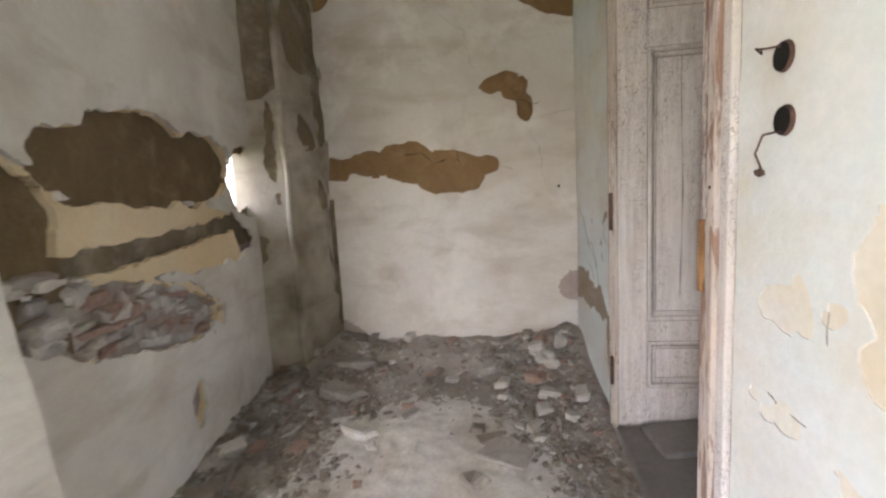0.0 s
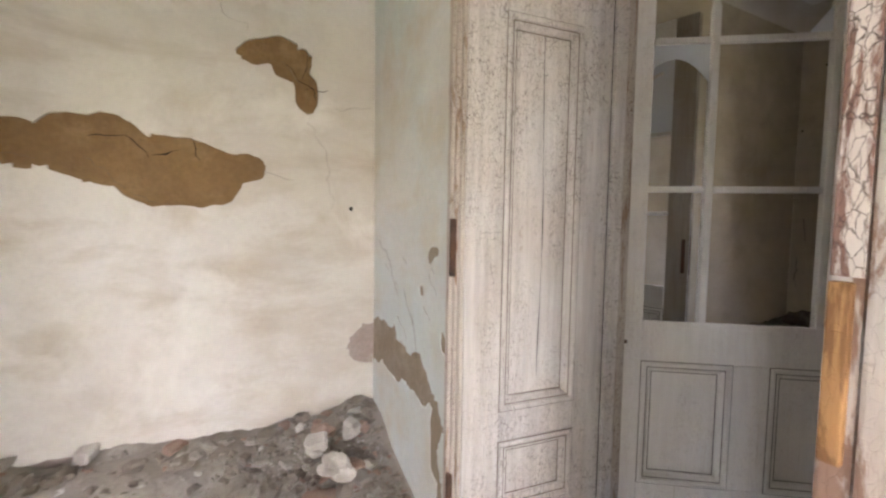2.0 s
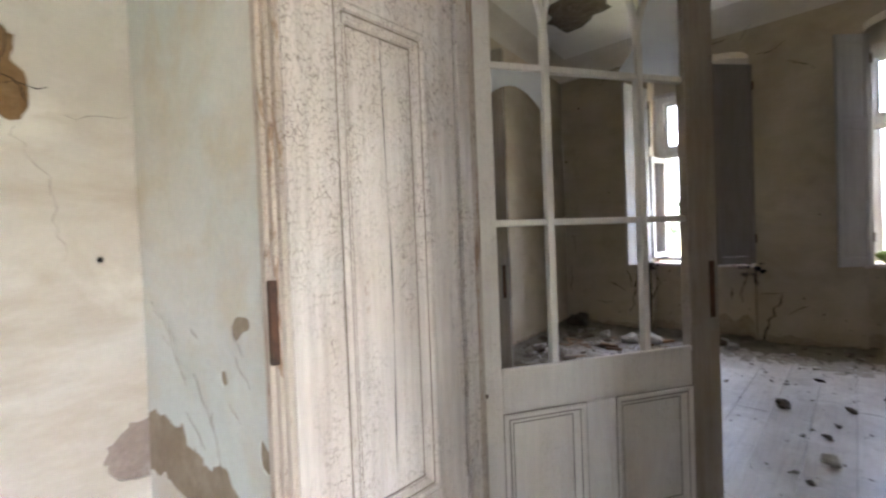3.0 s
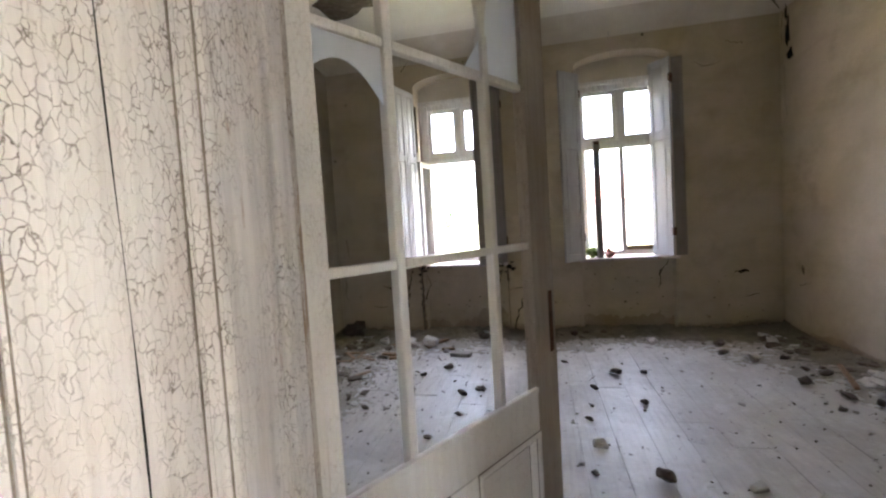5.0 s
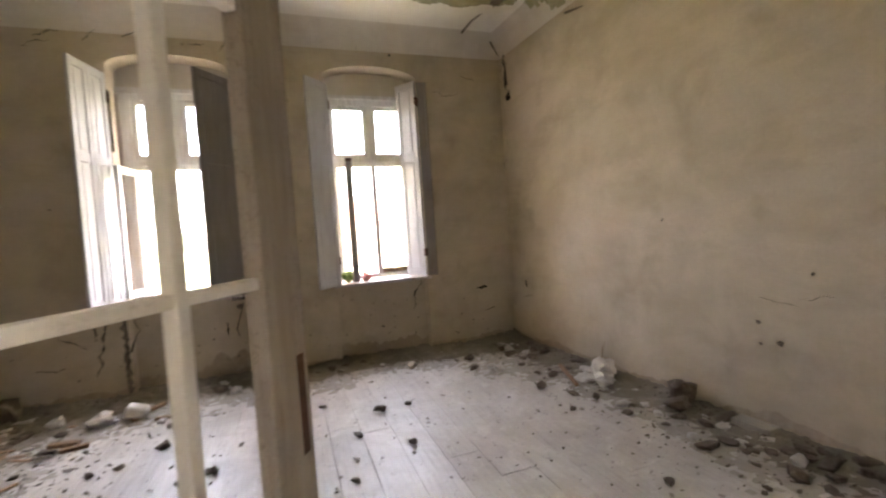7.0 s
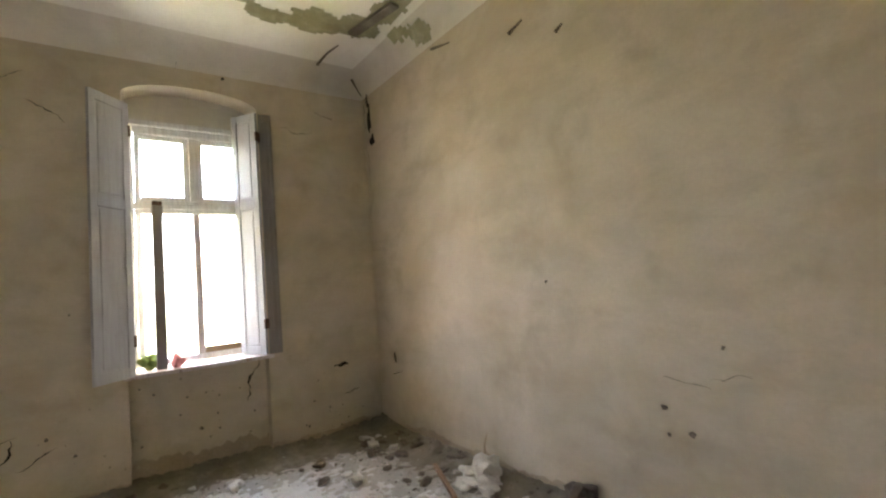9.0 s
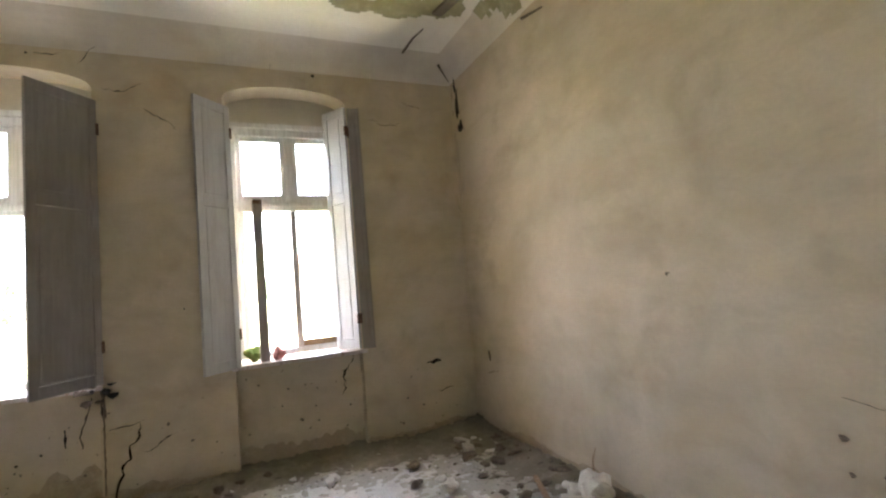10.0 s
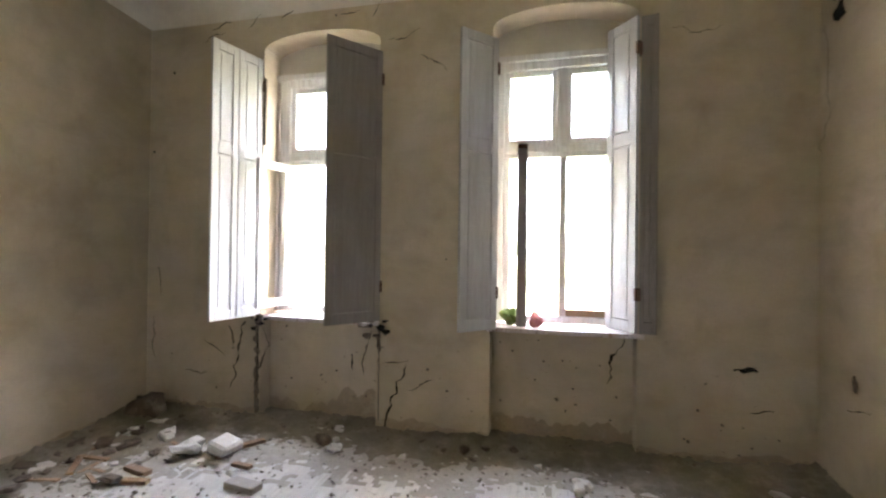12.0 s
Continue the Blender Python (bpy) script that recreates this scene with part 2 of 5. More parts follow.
# ---- building helpers ----


def link_mesh(name, bm, material, smooth=False):
    me = bpy.data.meshes.new(name)
    bm.normal_update()
    bm.to_mesh(me)
    bm.free()
    for m in material if isinstance(material, (list, tuple)) else [material]:
        me.materials.append(m)
    if smooth:
        me.polygons.foreach_set("use_smooth", [True] * len(me.polygons))
    return new(name, me)


def part(name, bm, material, parent, label="", smooth=False):
    ob = link_mesh(name, bm, material, smooth)
    ob.parent = parent
    if label:
        ob["label"] = label
    return ob


def thing(name, m, label, category, group="", kind=""):
    ob = new(name)
    ob.empty_display_size = 0.1
    ob.matrix_world = m
    return tagged(ob, label, category, group, kind)


def box(bm, x0, x1, y0, y1, z0, z1, bevel=0.0, m=None):
    r = bmesh.ops.create_cube(bm, size=1.0)
    vs = r["verts"]
    for v in vs:
        v.co = Vector(((x0 + x1) / 2 + v.co.x * (x1 - x0), (y0 + y1) / 2 + v.co.y * (y1 - y0), (z0 + z1) / 2 + v.co.z * (z1 - z0)))
    if bevel:
        es = list({e for v in vs for e in v.link_edges})
        out = bmesh.ops.bevel(bm, geom=es, offset=bevel, segments=2, affect="EDGES", profile=0.6)
        vs = list({v for f in out["faces"] for v in f.verts} | {v for v in vs if v.is_valid})
    if m is not None:
        bmesh.ops.transform(bm, matrix=m, verts=[v for v in vs if v.is_valid])
    return vs


def box_bm(*a, **k):
    bm = bmesh.new()
    box(bm, *a, **k)
    return bm


def prism(bm, outline, m, depth):
    """A closed outline in the local x-z plane, given depth along local y, set by m."""
    lo = [bm.verts.new(m @ Vector((x, 0, z))) for x, z in outline]
    hi = [bm.verts.new(m @ Vector((x, depth, z))) for x, z in outline]
    k = len(outline)
    bm.faces.new(lo)
    bm.faces.new(hi[::-1])
    for i in range(k):
        bm.faces.new((lo[i], hi[i], hi[(i + 1) % k], lo[(i + 1) % k]))
    bmesh.ops.recalc_face_normals(bm, faces=bm.faces)


def tube(name, pts, radius, material, parent=None, taper=1.0):
    cu = bpy.data.curves.new(name, "CURVE")
    cu.dimensions, cu.bevel_depth, cu.bevel_resolution = "3D", radius, 2
    sp = cu.splines.new("POLY")
    sp.points.add(len(pts) - 1)
    for i, p in enumerate(pts):
        sp.points[i].co = (*p, 1)
        sp.points[i].radius = 1 + (taper - 1) * i / max(1, len(pts) - 1)
    me_ob = new(name, cu)
    dg = bpy.context.evaluated_depsgraph_get()
    me = bpy.data.meshes.new_from_object(me_ob.evaluated_get(dg))
    bpy.data.objects.remove(me_ob)
    me.materials.append(material)
    ob = new(name, me)
    ob.parent = parent
    return ob


def lump(size, seed, detail=1, jag=0.35):
    """A broken fragment: a faceted lump with noise."""
    bm = bmesh.new()
    bmesh.ops.create_icosphere(bm, subdivisions=detail, radius=0.5)
    for v in bm.verts:
        k = 1 + jag * noise.noise(v.co * 2.3 + Vector((seed, seed * 1.7, 0))) + 0.18 * noise.noise(v.co * 6 + Vector((0, seed, seed)))
        v.co = Vector((v.co.x * size[0] * k, v.co.y * size[1] * k, v.co.z * size[2] * k))
    return bm


def shard(size, seed):
    """An angular chunk: a box with pushed corners and chipped edges."""
    r = random.Random(seed)
    bm = bmesh.new()
    box(bm, -size[0] / 2, size[0] / 2, -size[1] / 2, size[1] / 2, -size[2] / 2, size[2] / 2)
    for v in bm.verts:
        v.co = Vector([c * (1 + r.uniform(-0.62, 0.15)) for c in v.co])
    bmesh.ops.bevel(bm, geom=list(bm.edges), offset=min(size) * 0.16, segments=1, affect="EDGES")
    return bm


def blob_field(u, v, blobs, rough=0.5, seed=0.0):
    """Signed field in metres: negative inside any of the blobs (u, v, half width, half height, degrees), with a ragged edge."""
    d = 1e9
    for bu, bv, ru, rv, deg in blobs:
        a = radians(deg)
        du, dv = u - bu, v - bv
        p, q = du * math.cos(a) + dv * math.sin(a), -du * math.sin(a) + dv * math.cos(a)
        k = math.hypot(p / ru, q / rv)
        d = min(d, (k - 1) * min(ru, rv))
    w = noise.noise((u * 7, v * 7, seed)) * 0.045 + noise.noise((u * 19, v * 19, seed + 4)) * 0.02
    return d + rough * w


def flaked_skin(bm_skin, bm_patch, m, width, height, step, blobs, depth=0.018, bulge=0.008, seed=0.0, rough=0.7, cut=None):
    """A plaster skin over the local u-v rectangle with flakes fallen off: the skin stands proud of a recessed, rimmed patch."""
    nu, nv = int(round(width / step)), int(round(height / step))
    du, dv = width / nu, height / nv
    pts, val = {}, {}
    for i in range(nu + 1):
        for j in range(nv + 1):
            u, v = i * du, j * dv
            f = blob_field(u, v, blobs, rough, seed)
            if abs(f) < step * 1.5 and 0 < i < nu and 0 < j < nv:
                e = 0.004
                gu = (blob_field(u + e, v, blobs, rough, seed) - f) / e
                gv = (blob_field(u, v + e, blobs, rough, seed) - f) / e
                g2 = gu * gu + gv * gv + 1e-6
                su, sv = -f * gu / g2, -f * gv / g2
                if abs(su) < 0.55 * du and abs(sv) < 0.55 * dv:
                    u, v, f = u + su, v + sv, 0.0
            pts[i, j], val[i, j] = (u, v), f
    wave = lambda u, v: bulge * (noise.noise((u * 1.3, v * 1.3, seed + 9)) + 0.4 * noise.noise((u * 5, v * 5, seed + 2)))
    skin, deep = {}, {}

    def vert(store, bm, key, off):
        if key not in store:
            u, v = pts[key]
            store[key] = bm.verts.new(m @ Vector((u, off + wave(u, v), v)))
        return store[key]

    edges = {}
    for i in range(nu):
        for j in range(nv):
            ks = ((i, j), (i + 1, j), (i + 1, j + 1), (i, j + 1))
            c = sum(val[k] for k in ks)
            if cut and cut(sum(pts[k][0] for k in ks) / 4, sum(pts[k][1] for k in ks) / 4):
                continue
            inside = c < 0
            bm, store, off = (bm_patch, deep, depth) if inside else (bm_skin, skin, 0.0)
            bm.faces.new([vert(store, bm, k, off) for k in ks])
            for a, b in zip(ks, ks[1:] + ks[:1]):
                edges.setdefault((min(a, b), max(a, b)), []).append((inside, a, b))
    rim, lip = {}, {}
    for key, sides in edges.items():
        if len(sides) == 2 and sides[0][0] != sides[1][0]:
            a, b = next((s[1], s[2]) for s in sides if not s[0])
            bm_skin.faces.new((vert(lip, bm_skin, b, 0), vert(lip, bm_skin, a, 0), vert(rim, bm_skin, a, depth + 0.003), vert(rim, bm_skin, b, depth + 0.003)))
    return pts, val


# ---- the setting: plan in metres ----
HX, RX = 0.37, 1.12                       # hall face and room face of the dividing wall
ENDY, EASTX = 3.613, 6.355
DOOR_S, DOOR_N, DOOR_TOP = 1.28, 2.43, 2.95
SW, SE, NE, NW = (RX, -1.24), (EASTX, -0.98), (EASTX, 4.82), (RX, 4.28)
COVE, COVE_R = 3.78, 0.35
SILL, SPRING, CROWN = 0.95, 3.46, 3.60
WINDOWS = ((0.225, 1.37), (2.37, 3.53))

# dividing wall, with the doorway
bm = bmesh.new()
box(bm, HX + 0.03, RX, -2.6, DOOR_S - 0.05, 0, 4.6)
box(bm, HX + 0.03, RX, DOOR_N, 5.3, 0, 4.6)
box(bm, HX + 0.03, RX, DOOR_S - 0.05, DOOR_N, DOOR_TOP, 4.6)
wall_divide = tagged(link_mesh("wall_west", bm, M["room_plaster"]), "thick old wall with cream limewash between hall and room", "wall", kind="structure")

# east wall with two arched windows and recessed parapets
bm = bmesh.new()
ys = [-1.6, *[v for w in WINDOWS for v in w], 5.4]
for a, b in zip(ys[::2], ys[1::2]):
    box(bm, EASTX, 6.95, a, b, -0.05, 4.6)
for a, b in WINDOWS:
    box(bm, EASTX + 0.16, 6.95, a, b, -0.05, SILL)
    c, half = (a + b) / 2, (b - a) / 2
    arch = [(c + half * math.cos(q), SPRING + (CROWN - SPRING) * math.sin(q)) for q in np.linspace(math.pi, 0, 17)]
    prism(bm, [(a, 4.6), *arch, (b, 4.6)], Matrix(((0, 1, 0, EASTX), (1, 0, 0, 0), (0, 0, 1, 0), (0, 0, 0, 1))), 0.595)
wall_east = tagged(link_mesh("wall_east", bm, M["room_plaster"]), "cream limewashed wall with two arched window recesses", "wall", kind="structure")


def side_wall(name, a, b, out, label):
    d = Vector((b[0] - a[0], b[1] - a[1], 0))
    n = Vector((-d.y, d.x, 0)).normalized() * out
    bm = bmesh.new()
    vs = [bm.verts.new((p[0] + q.x, p[1] + q.y, z)) for z in (-0.05, 4.6) for p, q in ((a, Vector()), (b, Vector()), (b, n), (a, n))]
    for f in ((0, 1, 2, 3), (4, 5, 6, 7), (0, 1, 5, 4), (1, 2, 6, 5), (2, 3, 7, 6), (3, 0, 4, 7)):
        bm.faces.new([vs[i] for i in f])
    bmesh.ops.recalc_face_normals(bm, faces=bm.faces)
    return tagged(link_mesh(name, bm, M["room_plaster"]), label, "wall", kind="structure")


side_wall("wall_south", SW, (EASTX - 0.003, SE[1]), -0.5, "bare cream limewashed wall with brown water stains")
DOOR2_X0, DOOR2_X1, DOOR2_TOP = 2.00, 3.16, 2.80
nd = Vector((NE[0] - NW[0], NE[1] - NW[1], 0)).normalized()
NORTH_M = Matrix(((nd.x, -nd.y, 0, NW[0]), (nd.y, nd.x, 0, NW[1]), (0, 0, 1, 0), (0, 0, 0, 1)))
bm = bmesh.new()
n_end = (EASTX - 0.003 - NW[0]) / nd.x
d0, d1 = (DOOR2_X0 - NW[0]) / nd.x, (DOOR2_X1 - NW[0]) / nd.x
for u0, u1, z0, z1 in ((0, d0, -0.05, 4.6), (d1, n_end, -0.05, 4.6), (d0, d1, DOOR2_TOP, 4.6)):
    box(bm, u0, u1, 0, 0.5, z0, z1, m=NORTH_M)
tagged(link_mesh("wall_north", bm, M["room_plaster"]), "cream limewashed wall with a doorway", "wall", kind="structure")
bm = bmesh.new()
for u0, u1, v0, v1, z0, z1 in ((-0.1, 0.15, 0.502, 3.0, -0.2, 3.4), (3.4, 3.65, 0.502, 3.0, -0.2, 3.4), (-0.1, 3.65, 3.002, 3.2, -0.2, 3.4), (-0.1, 3.65, 0.502, 3.2, 3.402, 3.6), (-0.1, 3.65, 0.0, 3.2, -0.4, -0.203)):
    box(bm, u0, u1, v0, v1, z0, z1, m=NORTH_M)
tagged(link_mesh("wall_side_room", bm, M["room_plaster"]), "plain dim limewashed walls beyond the doorway", "wall", kind="structure")

# ceiling with a cove all round
bm = bmesh.new()
ring = []
for k in range(9):
    q = radians(90 * k / 8)
    inset, z = COVE_R * (1 - math.cos(q)), COVE + COVE_R * math.sin(q)
    ring.append([bm.verts.new((x + (inset if x < 3 else -inset), y + (inset if y < 2 else -inset), z)) for x, y in (SW, SE, NE, NW)])
# Lower cove faces take the grey with the shade painted in.
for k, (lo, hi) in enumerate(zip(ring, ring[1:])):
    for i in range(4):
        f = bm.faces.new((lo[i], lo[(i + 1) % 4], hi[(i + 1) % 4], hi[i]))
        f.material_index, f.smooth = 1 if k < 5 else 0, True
bm.faces.new(ring[-1])
top = [bm.verts.new((x, y, 4.35)) for x, y in (SW, SE, NE, NW)]
bm.faces.new(top)
bmesh.ops.recalc_face_normals(bm, faces=bm.faces)
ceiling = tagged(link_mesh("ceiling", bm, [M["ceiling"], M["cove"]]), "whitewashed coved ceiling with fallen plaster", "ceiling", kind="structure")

# room floor: earth bed and boards
floor_room = tagged(link_mesh("floor", box_bm(RX - 0.75, EASTX + 0.16, -1.5, 5.4, -0.2, -0.029), M["debris"]), "dusty grey floorboards strewn with debris", "floor", kind="structure")

# hall walls
LW0, LW1 = Vector((-1.42, 0.4)), Vector((-2.02, 3.65))
bm_s, bm_p = bmesh.new(), bmesh.new()
END_BLOBS = [(0.14, 1.60, 0.24, 0.10, 0), (0.50, 1.62, 0.26, 0.10, 0), (0.80, 1.62, 0.26, 0.16, -10), (1.12, 1.52, 0.32, 0.17, -3), (1.36, 1.545, 0.17, 0.08, 0),
             (1.55, 2.18, 0.15, 0.07, 8), (1.68, 2.12, 0.1, 0.1, 0), (1.745, 1.99, 0.06, 0.14, 12),
             (2.09, 0.57, 0.12, 0.12, 0), (0.12, 2.95, 0.15, 0.12, 0), (1.98, 2.75, 0.3, 0.13, -18), (0.16, 0.20, 0.28, 0.12, -20), (1.0, 0.04, 1.4, 0.13, 0)]
flaked_skin(bm_s, bm_p, pose(-1.75, ENDY, 0), 2.13, 3.4, 0.025, END_BLOBS, seed=1.0, rough=0.55)
bm_p.faces.ensure_lookup_table()
for f in bm_p.faces:
    f.material_index = 1 if f.calc_center_median().z < 0.75 else 0
wall_end = tagged(link_mesh("wall_hall_north", bm_s, M["hall_plaster"], True), "cream limewashed hall wall with fallen plaster", "wall", kind="structure")
part("clay_patch", bm_p, [M["clay"], M["core"]], wall_end, "bare brown clay where the plaster fell", True)
part("backing", box_bm(-1.68, HX + 0.02, ENDY + 0.06, ENDY + 0.45, -0.1, 3.9), M["clay"], wall_end)


def crack(parent, m, u, v, length, degrees, width=0.004, seed=0.0, name="crack", mat="black"):
    """A wandering hairline in the wall plane, with a few millimetres of depth."""
    bm = bmesh.new()
    a, prev, steps = radians(degrees), None, max(4, int(length / 0.03))
    for k in range(steps + 1):
        q = k / steps
        off = 0.15 * length * (noise.noise((q * 2.1, seed, 0.3)) + 0.5 * noise.noise((q * 8, seed, 2.3)) + 0.25 * noise.noise((q * 23, seed, 5.3)))
        cu, cv = u + q * length * math.cos(a) - off * math.sin(a), v + q * length * math.sin(a) + off * math.cos(a)
        w = width * (0.25 + abs(noise.noise((q * 6, seed, 7.7))) * 1.6) * (1 - 0.6 * abs(2 * q - 1))
        row = [bm.verts.new(m @ Vector((cu + s * w * math.sin(a), y, cv - s * w * math.cos(a)))) for s, y in ((-1, -0.004), (0, -0.0055), (1, -0.004))]
        if prev:
            bm.faces.new((prev[0], prev[1], row[1], row[0]))
            bm.faces.new((prev[1], prev[2], row[2], row[1]))
        prev = row
    return part(name, bm, M[mat], parent)


part("nail_hole", lump((0.022, 0.02, 0.026), 2.0), M["black"], wall_end).matrix_basis = pose(0.236, ENDY - 0.002, 1.36)
END_M = pose(-1.75, ENDY - 0.008, 0)
for k, (u, v, l, a) in enumerate(((1.10, 2.75, 0.62, -58), (1.78, 1.85, 0.5, -75), (1.52, 1.54, 0.16, -12), (1.9, 1.9, 0.2, 10), (0.75, 1.55, 0.35, -30), (1.62, 2.12, 0.16, -50), (0.3, 1.6, 0.3, -10))):
    crack(wall_end, END_M, u, v, l, a, 0.0022, 3.0 + k, mat="grime" if l > 0.4 else "dirt")
for k, (u, v, l, a) in enumerate(((0.78, 1.66, 0.14, 12), (0.92, 1.68, 0.14, -45), (1.03, 1.60, 0.12, 10), (1.2, 1.7, 0.12, -70), (1.66, 2.12, 0.24, -55), (1.74, 2.0, 0.12, -5), (1.72, 2.05, 0.12, 70))):
    crack(wall_end, END_M @ Matrix.Translation((0, 0.012, 0)), u, v, l, a, 0.005, 13.0 + k)

tube("corner_crack", [(HX + 0.012 + 0.004 * noise.noise((z * 5, 0, 3)), ENDY - 0.004, z) for z in np.linspace(0.75, 3.35, 60)], 0.0035, M["grime"], wall_end)

# broken wall on the hall's other side: limewash, ochre coat, clay and rubble core
d = (LW1 - LW0).normalized()
LEFT_M = Matrix(((-d.x, -d.y, 0, LW1.x), (-d.y, d.x, 0, LW1.y), (0, 0, 1, 0), (0, 0, 0, 1)))
LEFT_L = (LW1 - LW0).length
in_hole = lambda u, v: math.hypot((u - 0.80) / 0.23, (v - 1.51) / 0.19) + 0.35 * noise.noise((u * 9, v * 9, 1.0)) < 1
bm_s, bm_p = bmesh.new(), bmesh.new()
flaked_skin(bm_s, bm_p, LEFT_M, LEFT_L, 3.4, 0.013, [(1.42, 1.55, 0.38, 0.19, -6), (1.85, 1.56, 0.46, 0.20, 2), (2.18, 1.52, 0.30, 0.15, 0), (1.74, 1.22, 0.98, 0.18, 5), (2.0, 0.92, 0.66, 0.16, 13), (2.64, 1.33, 0.30, 0.22, 0), (1.70, 0.40, 0.07, 0.11, 10), (0.8, 1.5, 0.3, 0.24, 0)], seed=3.0, depth=0.02, cut=in_hole)
bm_p.free()
wall_left = tagged(link_mesh("wall_hall_west", bm_s, M["hall_plaster"], True), "broken hall wall with clay, ochre and rubble showing", "wall", kind="structure")
bm_s, bm_p = bmesh.new(), bmesh.new()
flaked_skin(bm_s, bm_p, LEFT_M @ Matrix.Translation((0.35, 0.02, 0.15)), 2.95, 1.7, 0.015, [(1.07, 1.40, 0.37, 0.19, -6), (1.50, 1.41, 0.46, 0.20, 2), (1.83, 1.37, 0.29, 0.15, 0), (1.45, 1.05, 1.1, 0.05, -4), (2.1, 1.0, 0.2, 0.07, 0), (1.66, 0.76, 0.64, 0.15, 13), (2.29, 1.18, 0.27, 0.21, 0), (1.35, 0.25, 0.07, 0.11, 10), (0.45, 1.2, 0.28, 0.42, 0)],
            seed=8.0, depth=0.03, cut=lambda u, v: in_hole(u + 0.35, v + 0.15))
for f in bm_p.faces:
    c = f.calc_center_median()
    f.material_index = 0 if c.z > 1.36 or c.y < 1.32 else (2 if c.z > 1.1 else 1)
part("ochre_coat", bm_s, M["ochre"], wall_left, "older ochre coat below the limewash", True)
part("core", bm_p, [M["dark_clay"], M["core"], M["mould"]], wall_left, "clay and rubble core of the wall", True)
bm = bmesh.new()
for u0, u1, v0, v1 in ((-0.3, 0.12, -0.1, 3.6), (1.08, LEFT_L + 0.1, -0.1, 3.6), (0.12, 1.08, -0.1, 1.28), (0.12, 1.08, 1.78, 3.6)):
    box(bm, u0, u1, 0.055, 0.26, v0, v1)
bmesh.ops.transform(bm, matrix=LEFT_M, verts=bm.verts)
part("backing", bm, M["dark_clay"], wall_left)


rnd = random.Random(11)
for k in range(96):
    u = 2.0 + rnd.uniform(-0.6, 0.6)
    v = 0.92 + 0.23 * (u - 2.0) + rnd.uniform(-0.13, 0.13)
    st = part("stone", shard((rnd.uniform(0.07, 0.19), 0.07, rnd.uniform(0.03, 0.075)), k), M[("core", "stone", "white_chip", "brick")[(k * 7) % 11 % 4]], wall_left, smooth=False)
    st.matrix_basis = LEFT_M @ pose(u, 0.045, v, rnd.uniform(-25, 25), rnd.uniform(-14, 14), rnd.uniform(-20, 20))

# mouldy post in the far corner: two faces
POST = [Vector((-2.0, 2.90)), Vector((-1.69, 3.06)), Vector((-1.60, 3.63))]
post_thing = thing("wall_post", pose(-1.8, 3.3, 0), "crumbling plastered post, mouldy and stained", "post", kind="structure")
for a, b, blobs, seed in ((POST[0], POST[1], [(0.1, 2.75, 0.4, 0.46, 0), (0.2, 2.25, 0.16, 0.2, -20), (0.03, 2.1, 0.06, 0.4, 6), (0.26, 1.75, 0.03, 0.3, 0), (0.06, 1.05, 0.12, 0.12, 0)], 12.0), (POST[1], POST[2], [(0.35, 2.6, 0.3, 0.32, -30), (0.5, 2.1, 0.1, 0.3, 0), (0.3, 1.85, 0.10, 0.14, 20), (0.46, 1.42, 0.07, 0.12, 0), (0.55, 0.8, 0.035, 0.5, 0)], 13.0)):
    e = (b - a).normalized()
    mm = Matrix(((e.x, -e.y, 0, a.x), (e.y, e.x, 0, a.y), (0, 0, 1, 0), (0, 0, 0, 1)))
    bm_s, bm_p = bmesh.new(), bmesh.new()
    flaked_skin(bm_s, bm_p, mm, (b - a).length, 3.4, 0.012, blobs, depth=0.022, bulge=0.035, seed=seed, rough=1.0)
    part("plaster_face", bm_s, M["post_plaster"], post_thing, "grey-green mouldy plaster", True).parent = None
    part("bare_patch", bm_p, M["mould"], post_thing, "dark patch without plaster", True)
for ob in [o for o in scene.objects if o.name.startswith("plaster_face")]:
    ob.parent = post_thing
for ob in post_thing.children:
    ob.matrix_parent_inverse = post_thing.matrix_world.inverted()
tube("edge_bead", [(-1.69 + 0.012 * noise.noise((z * 3, 0, 5)), 3.05 + 0.01 * noise.noise((z * 3, 2, 5)), z) for z in np.linspace(0.05, 3.3, 40)], 0.022, M["post_plaster"], post_thing)
tube("joint", [(-1.597 + 0.01 * noise.noise((z * 4, 0, 8)), 3.602, z) for z in np.linspace(0.3, 1.35, 20)], 0.02, M["mould"], post_thing)
for ob in post_thing.children:
    ob.matrix_parent_inverse = post_thing.matrix_world.inverted()

